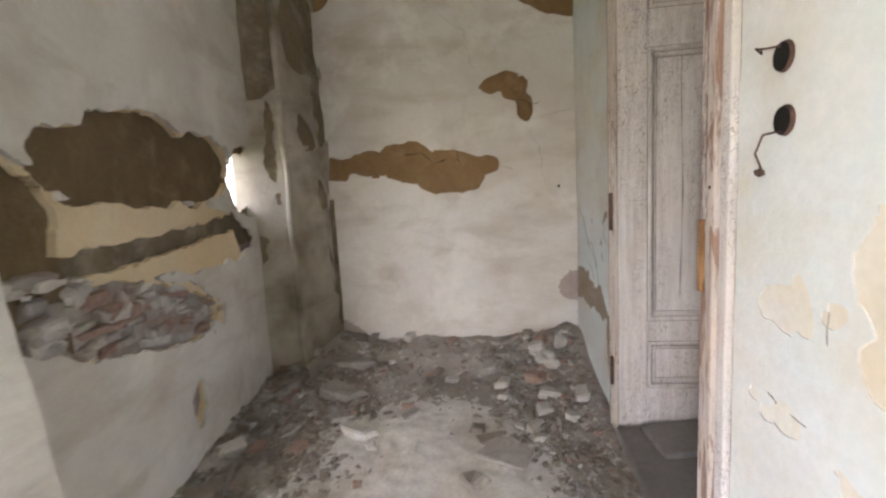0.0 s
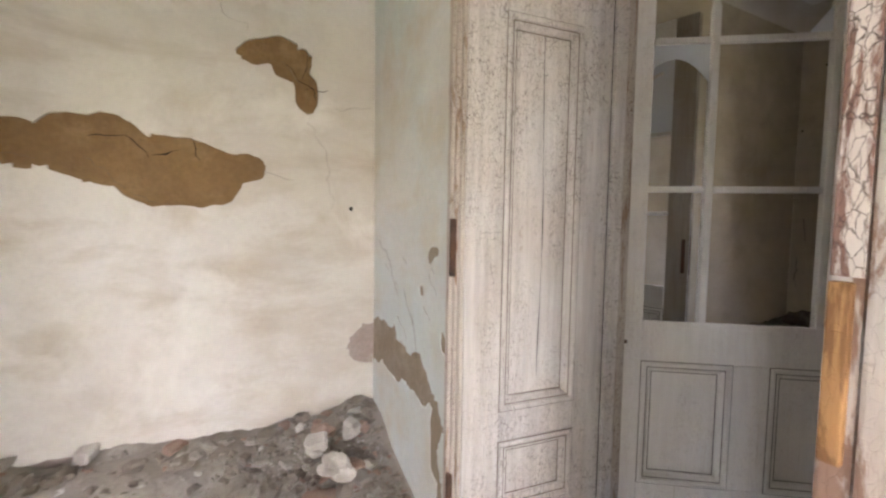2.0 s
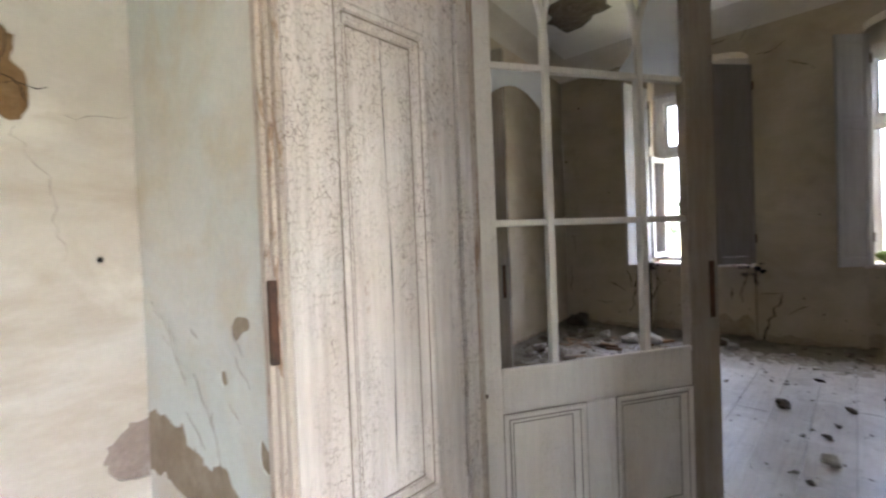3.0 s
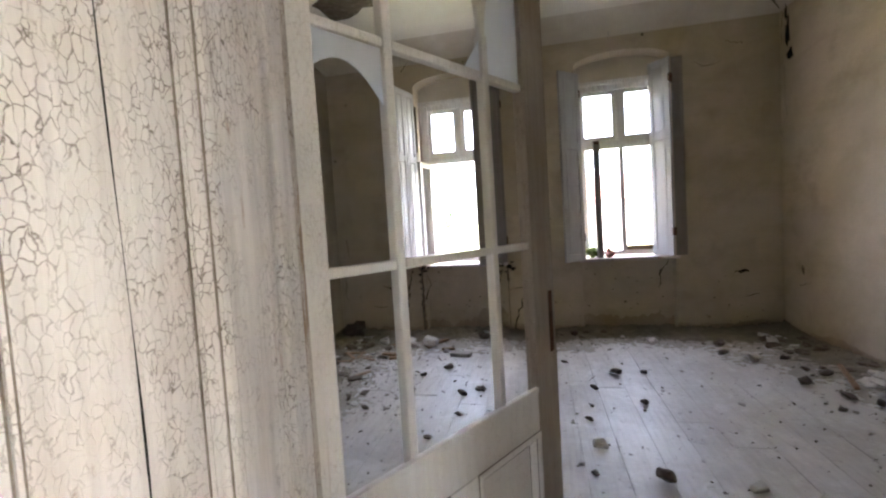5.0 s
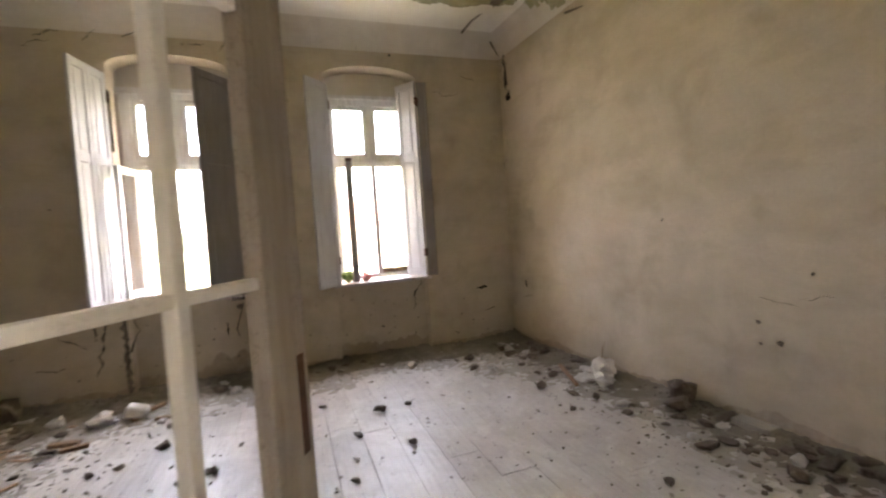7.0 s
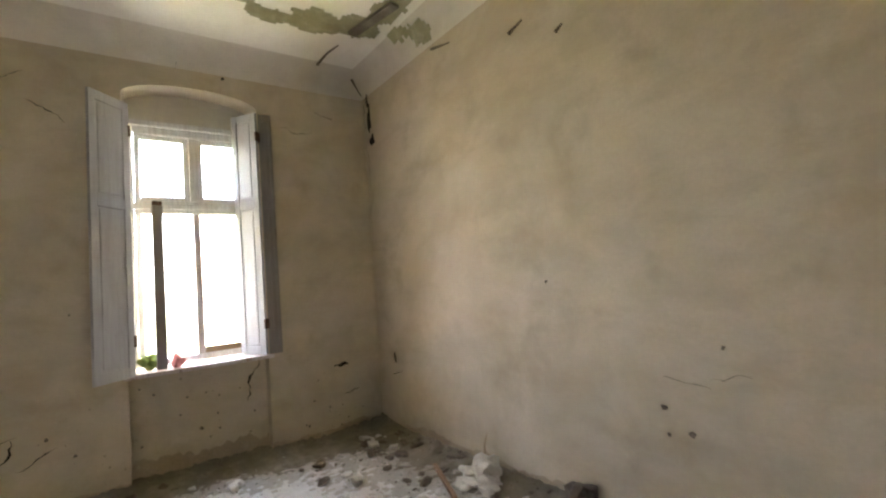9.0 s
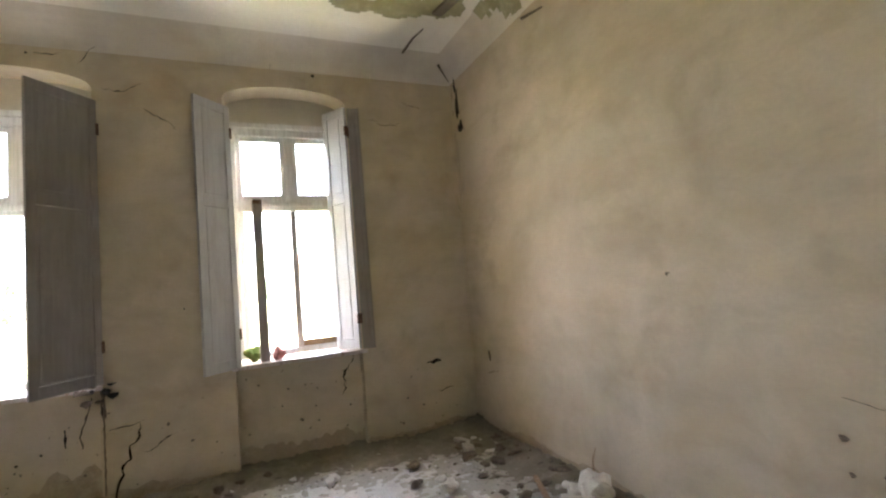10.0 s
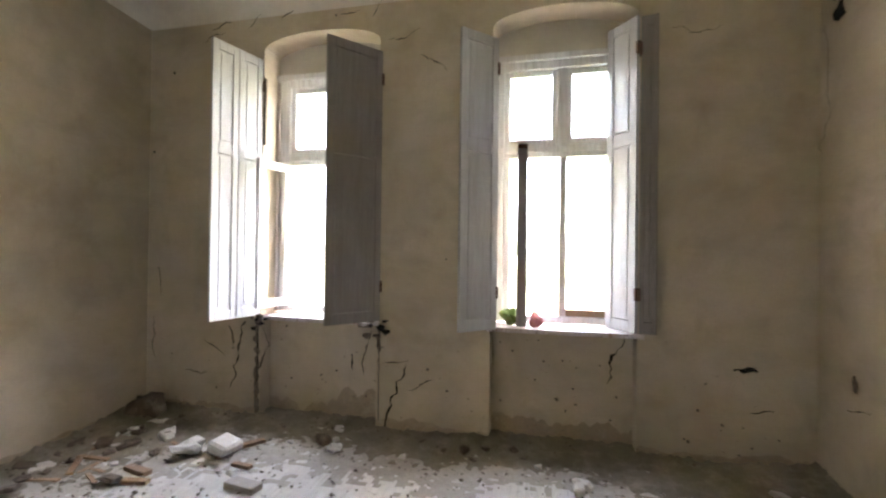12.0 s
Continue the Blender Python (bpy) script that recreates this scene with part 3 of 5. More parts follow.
for y0, y1, name, seed in ((-2.6, 1.24, "wall_hall_east_1", 5.0), (2.45, ENDY, "wall_hall_east_2", 6.0)):
    bm_s, bm_p = bmesh.new(), bmesh.new()
    mm = Matrix(((0, 1, 0, HX), (-1, 0, 0, y1), (0, 0, 1, 0), (0, 0, 0, 1)))
    south = y0 < 0
    blobs = [(0.13, 1.085, 0.035, 0.03, 20), (0.22, 1.075, 0.10, 0.05, 10), (0.34, 1.10, 0.06, 0.05, 30), (0.46, 1.18, 0.08, 0.11, 20), (0.46, 1.04, 0.07, 0.06, -10), (0.37, 0.815, 0.05, 0.025, -25), (0.10, 0.85, 0.04, 0.02, -10), (0.22, 0.845, 0.07, 0.014, -15), (0.30, 0.66, 0.05, 0.03, 0)] if south else \
            [(0.1, 0.62, 0.14, 0.13, 0), (0.4, 0.64, 0.3, 0.12, 0), (0.78, 0.63, 0.26, 0.09, 0), (1.0, 0.48, 0.05, 0.18, 0), (1.05, 0.25, 0.03, 0.2, 0), (0.95, 1.18, 0.04, 0.022, 20), (1.03, 1.0, 0.028, 0.05, 0), (0.84, 1.02, 0.035, 0.016, -30), (1.06, 0.86, 0.025, 0.03, 0), (0.9, 0.88, 0.03, 0.014, -40)]
    flaked_skin(bm_s, bm_p, mm, y1 - y0, 3.4, 0.022 if y0 > 0 else 0.016, blobs, depth=0.003, bulge=0.006, seed=seed, rough=1.1)
    w = tagged(link_mesh(name, bm_s, M["blue_plaster"], True), "pale blue-white limewashed hall wall, stained ochre", "wall", kind="structure")
    part("flaked_patch", bm_p, M["ochre_wash"] if south else M["brown_plaster"], w, "older coat where the limewash flaked", True)
    mc = mm @ Matrix.Translation((0, -0.006, 0))
    for k, (u, v, l, a) in enumerate(((0.17, 0.885, 0.035, -16), (0.335, 1.11, 0.06, -86), (0.25, 0.875, 0.045, -6)) if south else ((0.15, 1.2, 0.3, -25), (0.35, 1.1, 0.25, -40), (0.62, 1.0, 0.2, -50), (0.75, 0.9, 0.18, -70), (0.5, 0.85, 0.2, -20))):
        crack(w, mc, u, v, l, a, 0.0022, 20.0 + k, mat="dirt")
    # Short dark strokes: peeled flake edges with their shadows painted in.
    flake = random.Random(int(seed))
    for k in range(0 if south else 6):
        u, v = flake.uniform(0.3, 1.1), flake.uniform(0.75, 1.25)
        crack(w, mc, u, v, flake.uniform(0.05, 0.12), flake.uniform(-50, -15), 0.0025, 120.0 + k, name="flake_edge", mat="grime")

# two empty switch holes with wire ends
for y, z in ((1.065, 1.585), (1.055, 1.46)):
    hole = thing("switch_box", pose(HX, y, z), "empty round switch hole with loose wire ends", "switch box", "switch holes")
    bm = bmesh.new()
    bmesh.ops.create_cone(bm, cap_ends=True, segments=24, radius1=0.027, radius2=0.027, depth=0.008, matrix=pose(-0.008, 0, 0, 0, 90, 0))
    part("cup", bm, M["black"], hole)
    bm = bmesh.new()
    for a in range(20):
        q0, q1 = a * math.tau / 20, (a + 1) * math.tau / 20
        vs = [bm.verts.new((x, r * math.cos(q), r * math.sin(q))) for q in (q0, q1) for x, r in ((-0.0095, 0.026), (-0.012, 0.028), (-0.004, 0.031))]
        bm.faces.new((vs[0], vs[1], vs[4], vs[3]))
        bm.faces.new((vs[1], vs[2], vs[5], vs[4]))
    part("rim", bm, M["rust"], hole)
    s = 1 if z > 1.5 else -1
    tube("wire", [(-0.012, 0.0, 0.02 * s), (-0.03, 0.03, 0.024 * s), (-0.034, 0.048, (0.03 if s > 0 else -0.06)), (-0.02, 0.052, (0.02 if s > 0 else -0.09)), (-0.016, 0.062, (0.028 if s > 0 else -0.1))], 0.0022, M["rust"], hole)
    if s < 0:
        part("plug", lump((0.02, 0.03, 0.02), 3.0), M["rust"], hole).matrix_basis = pose(-0.018, 0.06, -0.1)

tagged(link_mesh("ceiling_hall", box_bm(-3.0, HX + 0.02, -2.9, 4.0, 3.4, 3.6), M["ceiling"]), "plain whitewashed hall ceiling", "ceiling", kind="structure")
# Unseen doorway behind the camera, added so that daylight reaches the hall.
bm = bmesh.new()
box(bm, -3.0, -1.95, -2.9, -2.6, -0.1, 3.4)
box(bm, -0.85, RX, -2.9, -2.6, -0.1, 3.4)
box(bm, -1.95, -0.85, -2.9, -2.6, 2.3, 3.4)
tagged(link_mesh("wall_hall_south", bm, M["hall_plaster"]), "whitewashed hall wall with an unseen doorway added for daylight", "wall", kind="structure")
bm = bmesh.new()
edge = []
for z in np.linspace(-0.1, 3.4, 110):
    x = float(np.interp(z, (-0.1, 0.6, 0.9, 1.06, 1.25, 1.7, 3.4), (-1.31, -1.335, -1.362, -1.39, -1.41, -1.44, -1.44)))
    edge.append((x + 0.012 * noise.noise((z * 9, 0, 3)) + 0.006 * noise.noise((z * 31, 0, 5)), z))
prism(bm, [(-1.9, -0.1), *edge, (-1.9, 3.4)], pose(0, 0.62, 0), 0.35)
tagged(link_mesh("wall_hall_pier", bm, M["hall_plaster"]), "worn whitewashed pier at the hall side", "wall", kind="structure")
# Second unseen doorway, added to throw daylight across towards the door leaf.
bm = bmesh.new()
box(bm, -2.6, -2.1, -2.6, -0.8, -0.1, 3.4)
box(bm, -2.6, -2.1, -0.798, 0.618, 2.45, 3.4)
box(bm, -2.6, -1.902, 0.62, 0.97, -0.1, 3.4)
tagged(link_mesh("wall_hall_west_2", bm, M["hall_plaster"]), "whitewashed hall wall with an unseen doorway added for daylight", "wall", kind="structure")


# hall floor: trodden mortar dust, banked up against the walls
def hall_height(x, y):
    bank = 0.17 * math.exp(-((ENDY - y) / 0.35) ** 2) + 0.12 * math.exp(-((x + 1.75) / 0.3) ** 2) + 0.12 * math.exp(-((x - 0.3) / 0.25) ** 2) * min(1, max(0, (y - 2.3) / 0.5))
    return 0.035 + bank * (0.8 + 0.5 * noise.noise((x * 3, y * 3, 0))) + 0.016 * noise.noise((x * 4, y * 4, 3)) + 0.010 * noise.noise((x * 13, y * 13, 5)) + 0.006 * noise.noise((x * 31, y * 31, 1))


bm = bmesh.new()
nx, ny = 90, 130
grid = [[bm.verts.new((x, y, hall_height(x, y))) for y in np.linspace(-2.6, ENDY + 0.05, ny)] for x in np.linspace(-2.5, HX + 0.04, nx)]
for i in range(nx - 1):
    for j in range(ny - 1):
        bm.faces.new((grid[i][j], grid[i + 1][j], grid[i + 1][j + 1], grid[i][j + 1]))
tagged(link_mesh("floor_hall", bm, M["hall_dust"], True), "hall floor under mortar dust and rubble", "floor", kind="structure")


def mound_height(x, y):
    """Fine pale dust trodden flat in the middle of the hall."""
    k = math.hypot((x + 0.56 + 0.10 * (y - 1.5)) / 0.74, (y - 1.55) / 1.35) + 0.25 * noise.noise((x * 2.3, y * 2.3, 4)) + 0.12 * noise.noise((x * 8, y * 8, 4)) + 0.06 * noise.noise((x * 21, y * 21, 4))
    return hall_height(x, y) + 0.045 * max(-0.3, min(0.6, 1 - k)) + 0.004 * noise.noise((x * 11, y * 11, 9))


bm, store, cell = bmesh.new(), {}, 0.022
for i in range(76):
    for j in range(170):
        ks = ((i, j), (i + 1, j), (i + 1, j + 1), (i, j + 1))
        ps = [(-1.36 + p * cell, -0.6 + q * cell) for p, q in ks]
        if max(mound_height(x, y) - hall_height(x, y) for x, y in ps) > 0:
            for k, (x, y) in zip(ks, ps):
                if k not in store:
                    store[k] = bm.verts.new((x, y, mound_height(x, y)))
            bm.faces.new([store[k] for k in ks])
M["pale_dust"] = earth("pale mortar dust", (0.72, 0.69, 0.645), (0.58, 0.545, 0.495), (0.77, 0.75, 0.715), 5, 0.5)
tagged(link_mesh("dust_mound", bm, M["pale_dust"], True), "pale mortar dust trodden flat on the hall floor", "dust", kind="stuff")

# ---- doorway ----
door_sill = tagged(link_mesh("threshold", box_bm(HX - 0.02, RX + 0.02, DOOR_S - 0.045, DOOR_N - 0.062, -0.05, 0.085, 0.012), M["sill_stone"]), "worn grey stone threshold covered in dust", "threshold", kind="structure")


def framed(parent, x0, x1, z0, z1, y, mat, depth=0.022, crack_at=None):
    """A panel with a moulded edge, sunk behind the face at y (facing -y)."""
    part("panel", box_bm(x0, x1, y + depth, y + depth + 0.008, z0, z1), mat, parent)
    profile = ((0.0, y + depth), (0.0, y - 0.005), (0.007, y - 0.009), (0.016, y - 0.007), (0.020, y + 0.003), (0.024, y + 0.0025), (0.036, y + depth - 0.006), (0.040, y + depth - 0.007), (0.042, y + depth + 0.001))
    corners = ((x0, z0, 1, 1), (x1, z0, -1, 1), (x1, z1, -1, -1), (x0, z1, 1, -1))
    for k in range(4):
        bm = bmesh.new()
        ends = [[bm.verts.new((cx + sx * q, yy, cz + sz * q)) for q, yy in profile] for cx, cz, sx, sz in (corners[k], corners[(k + 1) % 4])]
        for a in range(len(profile) - 1):
            bm.faces.new((ends[0][a], ends[1][a], ends[1][a + 1], ends[0][a + 1]))
        bmesh.ops.recalc_face_normals(bm, faces=bm.faces)
        part("moulding", bm, mat, parent)
    g = 0.003
    # Dark lines along the moulding: dirt plus crease shadow put into colour.
    for e, yy in ((-0.003, y - 0.0005), (0.0205, y + 0.002), (0.0425, y + depth - 0.0005)):
        a, b, c, f = x0 + e, x1 - e, z0 + e, z1 - e
        for q0, q1, p0, p1 in ((a, a + g, c, f), (b - g, b, c, f), (a + g, b - g, c, c + g), (a + g, b - g, f - g, f)):
            part("grime", box_bm(q0, q1, yy - 0.002, yy, p0, p1), M["grime"], parent)
    if crack_at:
        bm, prev = bmesh.new(), None
        for k in range(25):
            za = z0 + 0.1 + (z1 - z0 - 0.14) * k / 24
            xa = crack_at + 0.012 * noise.noise((za * 1.2, 0, 4))
            t = 0.0006 + 0.0018 * max(0.0, noise.noise((za * 5, 1, 2)) + 0.25)
            row = [bm.verts.new((q, y + depth - 0.0015, za)) for q in (xa - t, xa + t)]
            if prev:
                bm.faces.new((prev[0], prev[1], row[1], row[0]))
            prev = row
        part("split", bm, M["black"], parent, "split along the grain")


lining = thing("door_lining", pose(HX, DOOR_N, 0), "panelled wooden door lining with cracked white paint", "door frame")
D = M["door_paint"]
for a, b, z0, z1 in ((0.0, 0.137, 0.088, DOOR_TOP), (0.448, 0.575, 0.088, DOOR_TOP)):
    part("stile", box_bm(a, b, -0.06, 0.0, z0, z1, 0.004), D, lining)
for z0, z1 in ((0.088, 0.30), (0.545, 0.655), (1.98, 2.155), (2.8, DOOR_TOP)):
    part("rail", box_bm(0.139, 0.446, -0.059, 0.0, z0, z1, 0.003), D, lining)
framed(lining, 0.139, 0.446, 0.30, 0.545, -0.06, D)
framed(lining, 0.139, 0.446, 0.655, 1.98, -0.06, D, crack_at=0.30)
framed(lining, 0.139, 0.446, 2.155, 2.8, -0.06, D)
for k, (y, w, x) in enumerate(((0.012, 0.03, -0.03), (-0.018, 0.024, -0.022), (-0.046, 0.026, -0.016))):
    part("casing_moulding", box_bm(x, 0.03 if k == 0 else -0.001, y - w / 2, y + w / 2, 0.05, DOOR_TOP, 0.006), M["jamb_edge"], lining, "worn edge moulding")
for z0, z1 in ((1.12, 1.31), (0.30, 0.45)):
    part("hinge", box_bm(-0.036, -0.016, -0.03, -0.012, z0, z1, 0.004), M["rust"], lining, "rusty iron hinge")
part("rebate", box_bm(0.576, 0.586, -0.050, -0.002, 0.088, DOOR_TOP), M["black"], lining, "dark open joint")
part("outer_post", box_bm(0.587, 0.642, -0.066, -0.002, 0.088, DOOR_TOP, 0.006), D, lining)
part("rebate", box_bm(0.643, 0.704, -0.04, -0.002, 0.088, DOOR_TOP), M["jamb_edge"], lining, "worn door rebate")
# Dark colour stands in for the shaded gap beside the leaf.
part("rebate", box_bm(0.705, RX - HX + 0.004, -0.02, -0.002, 0.088, DOOR_TOP), M["rust"], lining, "door rebate, gap darkness painted on")
for z in (0.62, 1.93):
    part("hinge_pin", box_bm(0.58, 0.595, -0.05, -0.034, z, z + 0.09, 0.004), M["rust"], lining, "rusty iron hinge")

# splayed jamb opposite, badly peeled
jamb = thing("door_jamb", pose(0, 0, 0), "badly peeled wooden door jamb with a bare lath", "door frame")
sl = math.degrees(math.atan2(1.25 - 1.37, RX - HX))
JM = pose(HX, 1.37, 0, 0, 0, sl)
JL = math.hypot(RX - HX, 0.12)
for a, b, y0, mat in ((0.0, 0.10, -0.05, "jamb_paint"), (0.102, JL, -0.058, "jamb_tan")):
    part("board", box_bm(a, b, y0, 0.0 if a == 0 else -0.006, 0.088, DOOR_TOP, 0.005, m=JM), M[mat], jamb)
part("moulding", box_bm(0.10, 0.125, -0.012, 0.006, 0.088, DOOR_TOP, 0.006, m=JM), M["jamb_paint"], jamb)
part("lath", box_bm(HX - 0.040, HX - 0.029, 1.342, 1.364, 1.045, 1.245, 0.003), M["lath"], jamb, "bare orange wooden lath")
part("strip", box_bm(HX - 0.0325, HX - 0.0285, 1.335, 1.366, 1.25, 2.3, 0.0015), M["red_paint"], jamb, "strip of old dark red paint")
part("latch_hole", box_bm(HX - 0.037, HX - 0.033, 1.303, 1.311, 1.327, 1.335, 0.002), M["black"], jamb)
for x0, x1, y0, y1 in ((-0.028, 0.004, 1.335, 1.372), (-0.034, 0.0, 1.285, 1.333), (-0.022, 0.0, 1.238, 1.283)):
    part("casing_moulding", box_bm(HX + x0, HX + x1, y0, y1, 0.03, DOOR_TOP, 0.007), M["jamb_paint"] if y0 > 1.28 else M["door_paint"], jamb)
part("frame_post", box_bm(0.80, 0.968, 1.22, 1.376, 0.088, DOOR_TOP - 0.052, 0.006), M["jamb_tan"], jamb, "grimy inner frame post with a stop")
part("frame_rebate", box_bm(0.969, 1.04, 1.22, 1.315, 0.088, DOOR_TOP - 0.052, 0.004), M["jamb_tan"], jamb)
part("head", box_bm(HX, RX, DOOR_S - 0.04, DOOR_N - 0.001, DOOR_TOP - 0.05, DOOR_TOP - 0.004, 0.004), D, jamb)

# glazed leaves, both half open into the room
T, L, G = 0.045, M["leaf_paint"], M["glass"]


def glazed_leaf(name, m, W, label):
    """A tall leaf: two panels below, small panes with tracery above."""
    leaf = thing(name, m, label, "door", "glazed door leaves")
    for name, a, b, z0, z1 in (("stile", 0, 0.145, 0.10, 2.75), ("stile", W - 0.145, W, 0.10, 2.75), ("rail", 0.147, W - 0.147, 0.10, 0.27), ("rail", 0.147, W - 0.147, 0.765, 0.905), ("stile", 0.48, 0.61, 0.272, 0.763), ("rail", 0.147, W - 0.147, 2.6, 2.75)):
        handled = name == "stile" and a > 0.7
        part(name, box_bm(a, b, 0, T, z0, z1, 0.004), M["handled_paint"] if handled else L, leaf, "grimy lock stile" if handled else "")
    for a, b, z0, z1 in ((0.350, 0.378, 0.907, 2.12), (0.757, 0.785, 0.907, 2.12)):
        part("muntin", box_bm(a, b, 0.006, T - 0.006, z0, z1, 0.006), L, leaf)
    for z0, z1 in ((1.425, 1.449), (1.98, 2.004)):
        for a, b in ((0.147, 0.348), (0.380, 0.755), (0.787, W - 0.147)):
            part("glazing_bar", box_bm(a, b, 0.008, T - 0.008, z0, z1, 0.005), L, leaf)
    part("bead", box_bm(0.147, W - 0.147, -0.006, 0.012, 0.905, 0.925, 0.004), L, leaf)
    for a, b in ((0.147, 0.478), (0.612, W - 0.147)):
        framed(leaf, a, b, 0.272, 0.763, 0.0, L)
    for cx, sx, rx, rz in ((0.364, -1, 0.205, 0.30), (0.364, 1, 0.2, 0.34), (0.771, -1, 0.2, 0.34), (0.771, 1, 0.2, 0.30)):
        tube("tracery_bar", [(cx + sx * rx * (1 - math.cos(q)), T / 2, 2.11 + rz * math.sin(q)) for q in np.linspace(0, math.pi / 2, 12)], 0.014, L, leaf)
    bm = box_bm(0.787, W - 0.147, 0.018, 0.022, 2.006, 2.6)
    part("pane", bm, G, leaf, "dusty pane still in place")
    bm = bmesh.new()
    prism(bm, [(0.147, 1.979), (0.147, 1.87), *[(0.147 + 0.201 * k / 8, 1.875 + 0.055 * math.sin(math.pi * (k + 1) / 9) - 0.035 * (k / 8) ** 3) for k in range(9)], (0.348, 1.979)], pose(0, 0.018, 0), 0.004)
    part("glass_shard", bm, G, leaf, "broken remnant of a pane")
    bm = bmesh.new()
    prism(bm, [(0.68, 2.006), (0.755, 2.006), (0.755, 2.10)], pose(0, 0.018, 0), 0.004)
    part("glass_shard", bm, G, leaf, "broken remnant of a pane")
    for z0, z1 in ((0.926, 1.424), (1.45, 1.86)):
        pane = part("pane", box_bm(0.147, 0.349, 0.021, 0.024, z0, z1), M["clear_glass"], leaf, "clear pane still in place")
        pane.visible_shadow = False
    part("worn_edge", box_bm(W + 0.0003, W + 0.0018, 0.001, T - 0.001, 0.105, 2.745), M["grime"], leaf, "dirty bare wood on the closing edge")
    part("lock_plate", box_bm(W - 0.001, W + 0.003, 0.012, 0.034, 1.02, 1.28, 0.001), M["rust"], leaf, "rusty lock plate in the edge")
    part("lock_face", box_bm(W - 0.045, W - 0.02, -0.003, 0.001, 1.03, 1.26, 0.001), M["rust"], leaf, "dark keyhole plate")
    part("keyhole", box_bm(0.075, 0.09, -0.002, 0.002, 0.83, 0.845, 0.002), M["rust"], leaf, "old screw hole")
    return leaf


glazed_leaf("door_1", pose(1.02, 2.445, 0.0, 0, 0, -30.7), 1.12, "half-open white door leaf with empty glazing bars")
glazed_leaf("door_2", pose(2.03, 4.335, -0.06, 0, 0, -70.5), 1.19, "open white door leaf with glazing bars, seen backlit")
door2_frame = thing("door_frame", NORTH_M, "plain white wooden frame of the open doorway", "door frame")
for u0, u1, z0, z1 in ((d0, d0 + 0.05, 0, DOOR2_TOP - 0.051), (d1 - 0.05, d1, 0, DOOR2_TOP - 0.051), (d0, d1, DOOR2_TOP - 0.05, DOOR2_TOP)):
    part("frame_post" if z0 == 0 else "head", box_bm(u0 + 0.001, u1 - 0.001, 0.02, 0.16, z0, z1, 0.004), L, door2_frame)

# ---- windows ----


def hinged(hinge, tip):
    dx, dy = tip[0] - hinge[0], tip[1] - hinge[1]
    return pose(hinge[0], hinge[1], 0, 0, 0, math.degrees(math.atan2(dy, dx))), math.hypot(dx, dy)


def shutter(hinge, tip, z0, z1, mat, label, side=1, leaves=1, folded="shutter leaves"):
    m, length = hinged(hinge, tip)
    sh = thing("window_shutter", m, label, "shutter", folded)
    each = length / leaves
    for k in range(leaves):
        a, b = k * each + 0.002, (k + 1) * each - 0.002
        s = min(0.06, each * 0.22)
        t0, t1 = -0.014, 0.014
        zm = z0 + (z1 - z0) * 0.615
        for x0, x1, p, q in ((a, a + s, z0, z1), (b - s, b, z0, z1)):
            part("stile", box_bm(x0, x1, t0, t1, p, q, 0.003), mat, sh)
        for p, q in ((z0, z0 + 0.09), (zm - 0.045, zm + 0.045), (z1 - 0.08, z1)):
            part("rail", box_bm(a + s + 0.001, b - s - 0.001, t0 + 0.001, t1 - 0.001, p, q, 0.003), mat, sh)
        for p, q in ((z0 + 0.092, zm - 0.047), (zm + 0.047, z1 - 0.082)):
            part("panel", box_bm(a + s + 0.001, b - s - 0.001, -0.005, 0.005, p, q), mat, sh)
            part("raised_field", box_bm(a + s + 0.022, b - s - 0.022, -0.010, 0.010, p + 0.025, q - 0.025, 0.004), mat, sh)
    for z in (z0 + 0.25, z1 - 0.3):
        part("hinge", box_bm(-0.012, 0.012, -0.02, 0.02, z, z + 0.1, 0.004), M["rust"], sh, "rusty hinge")
    return sh


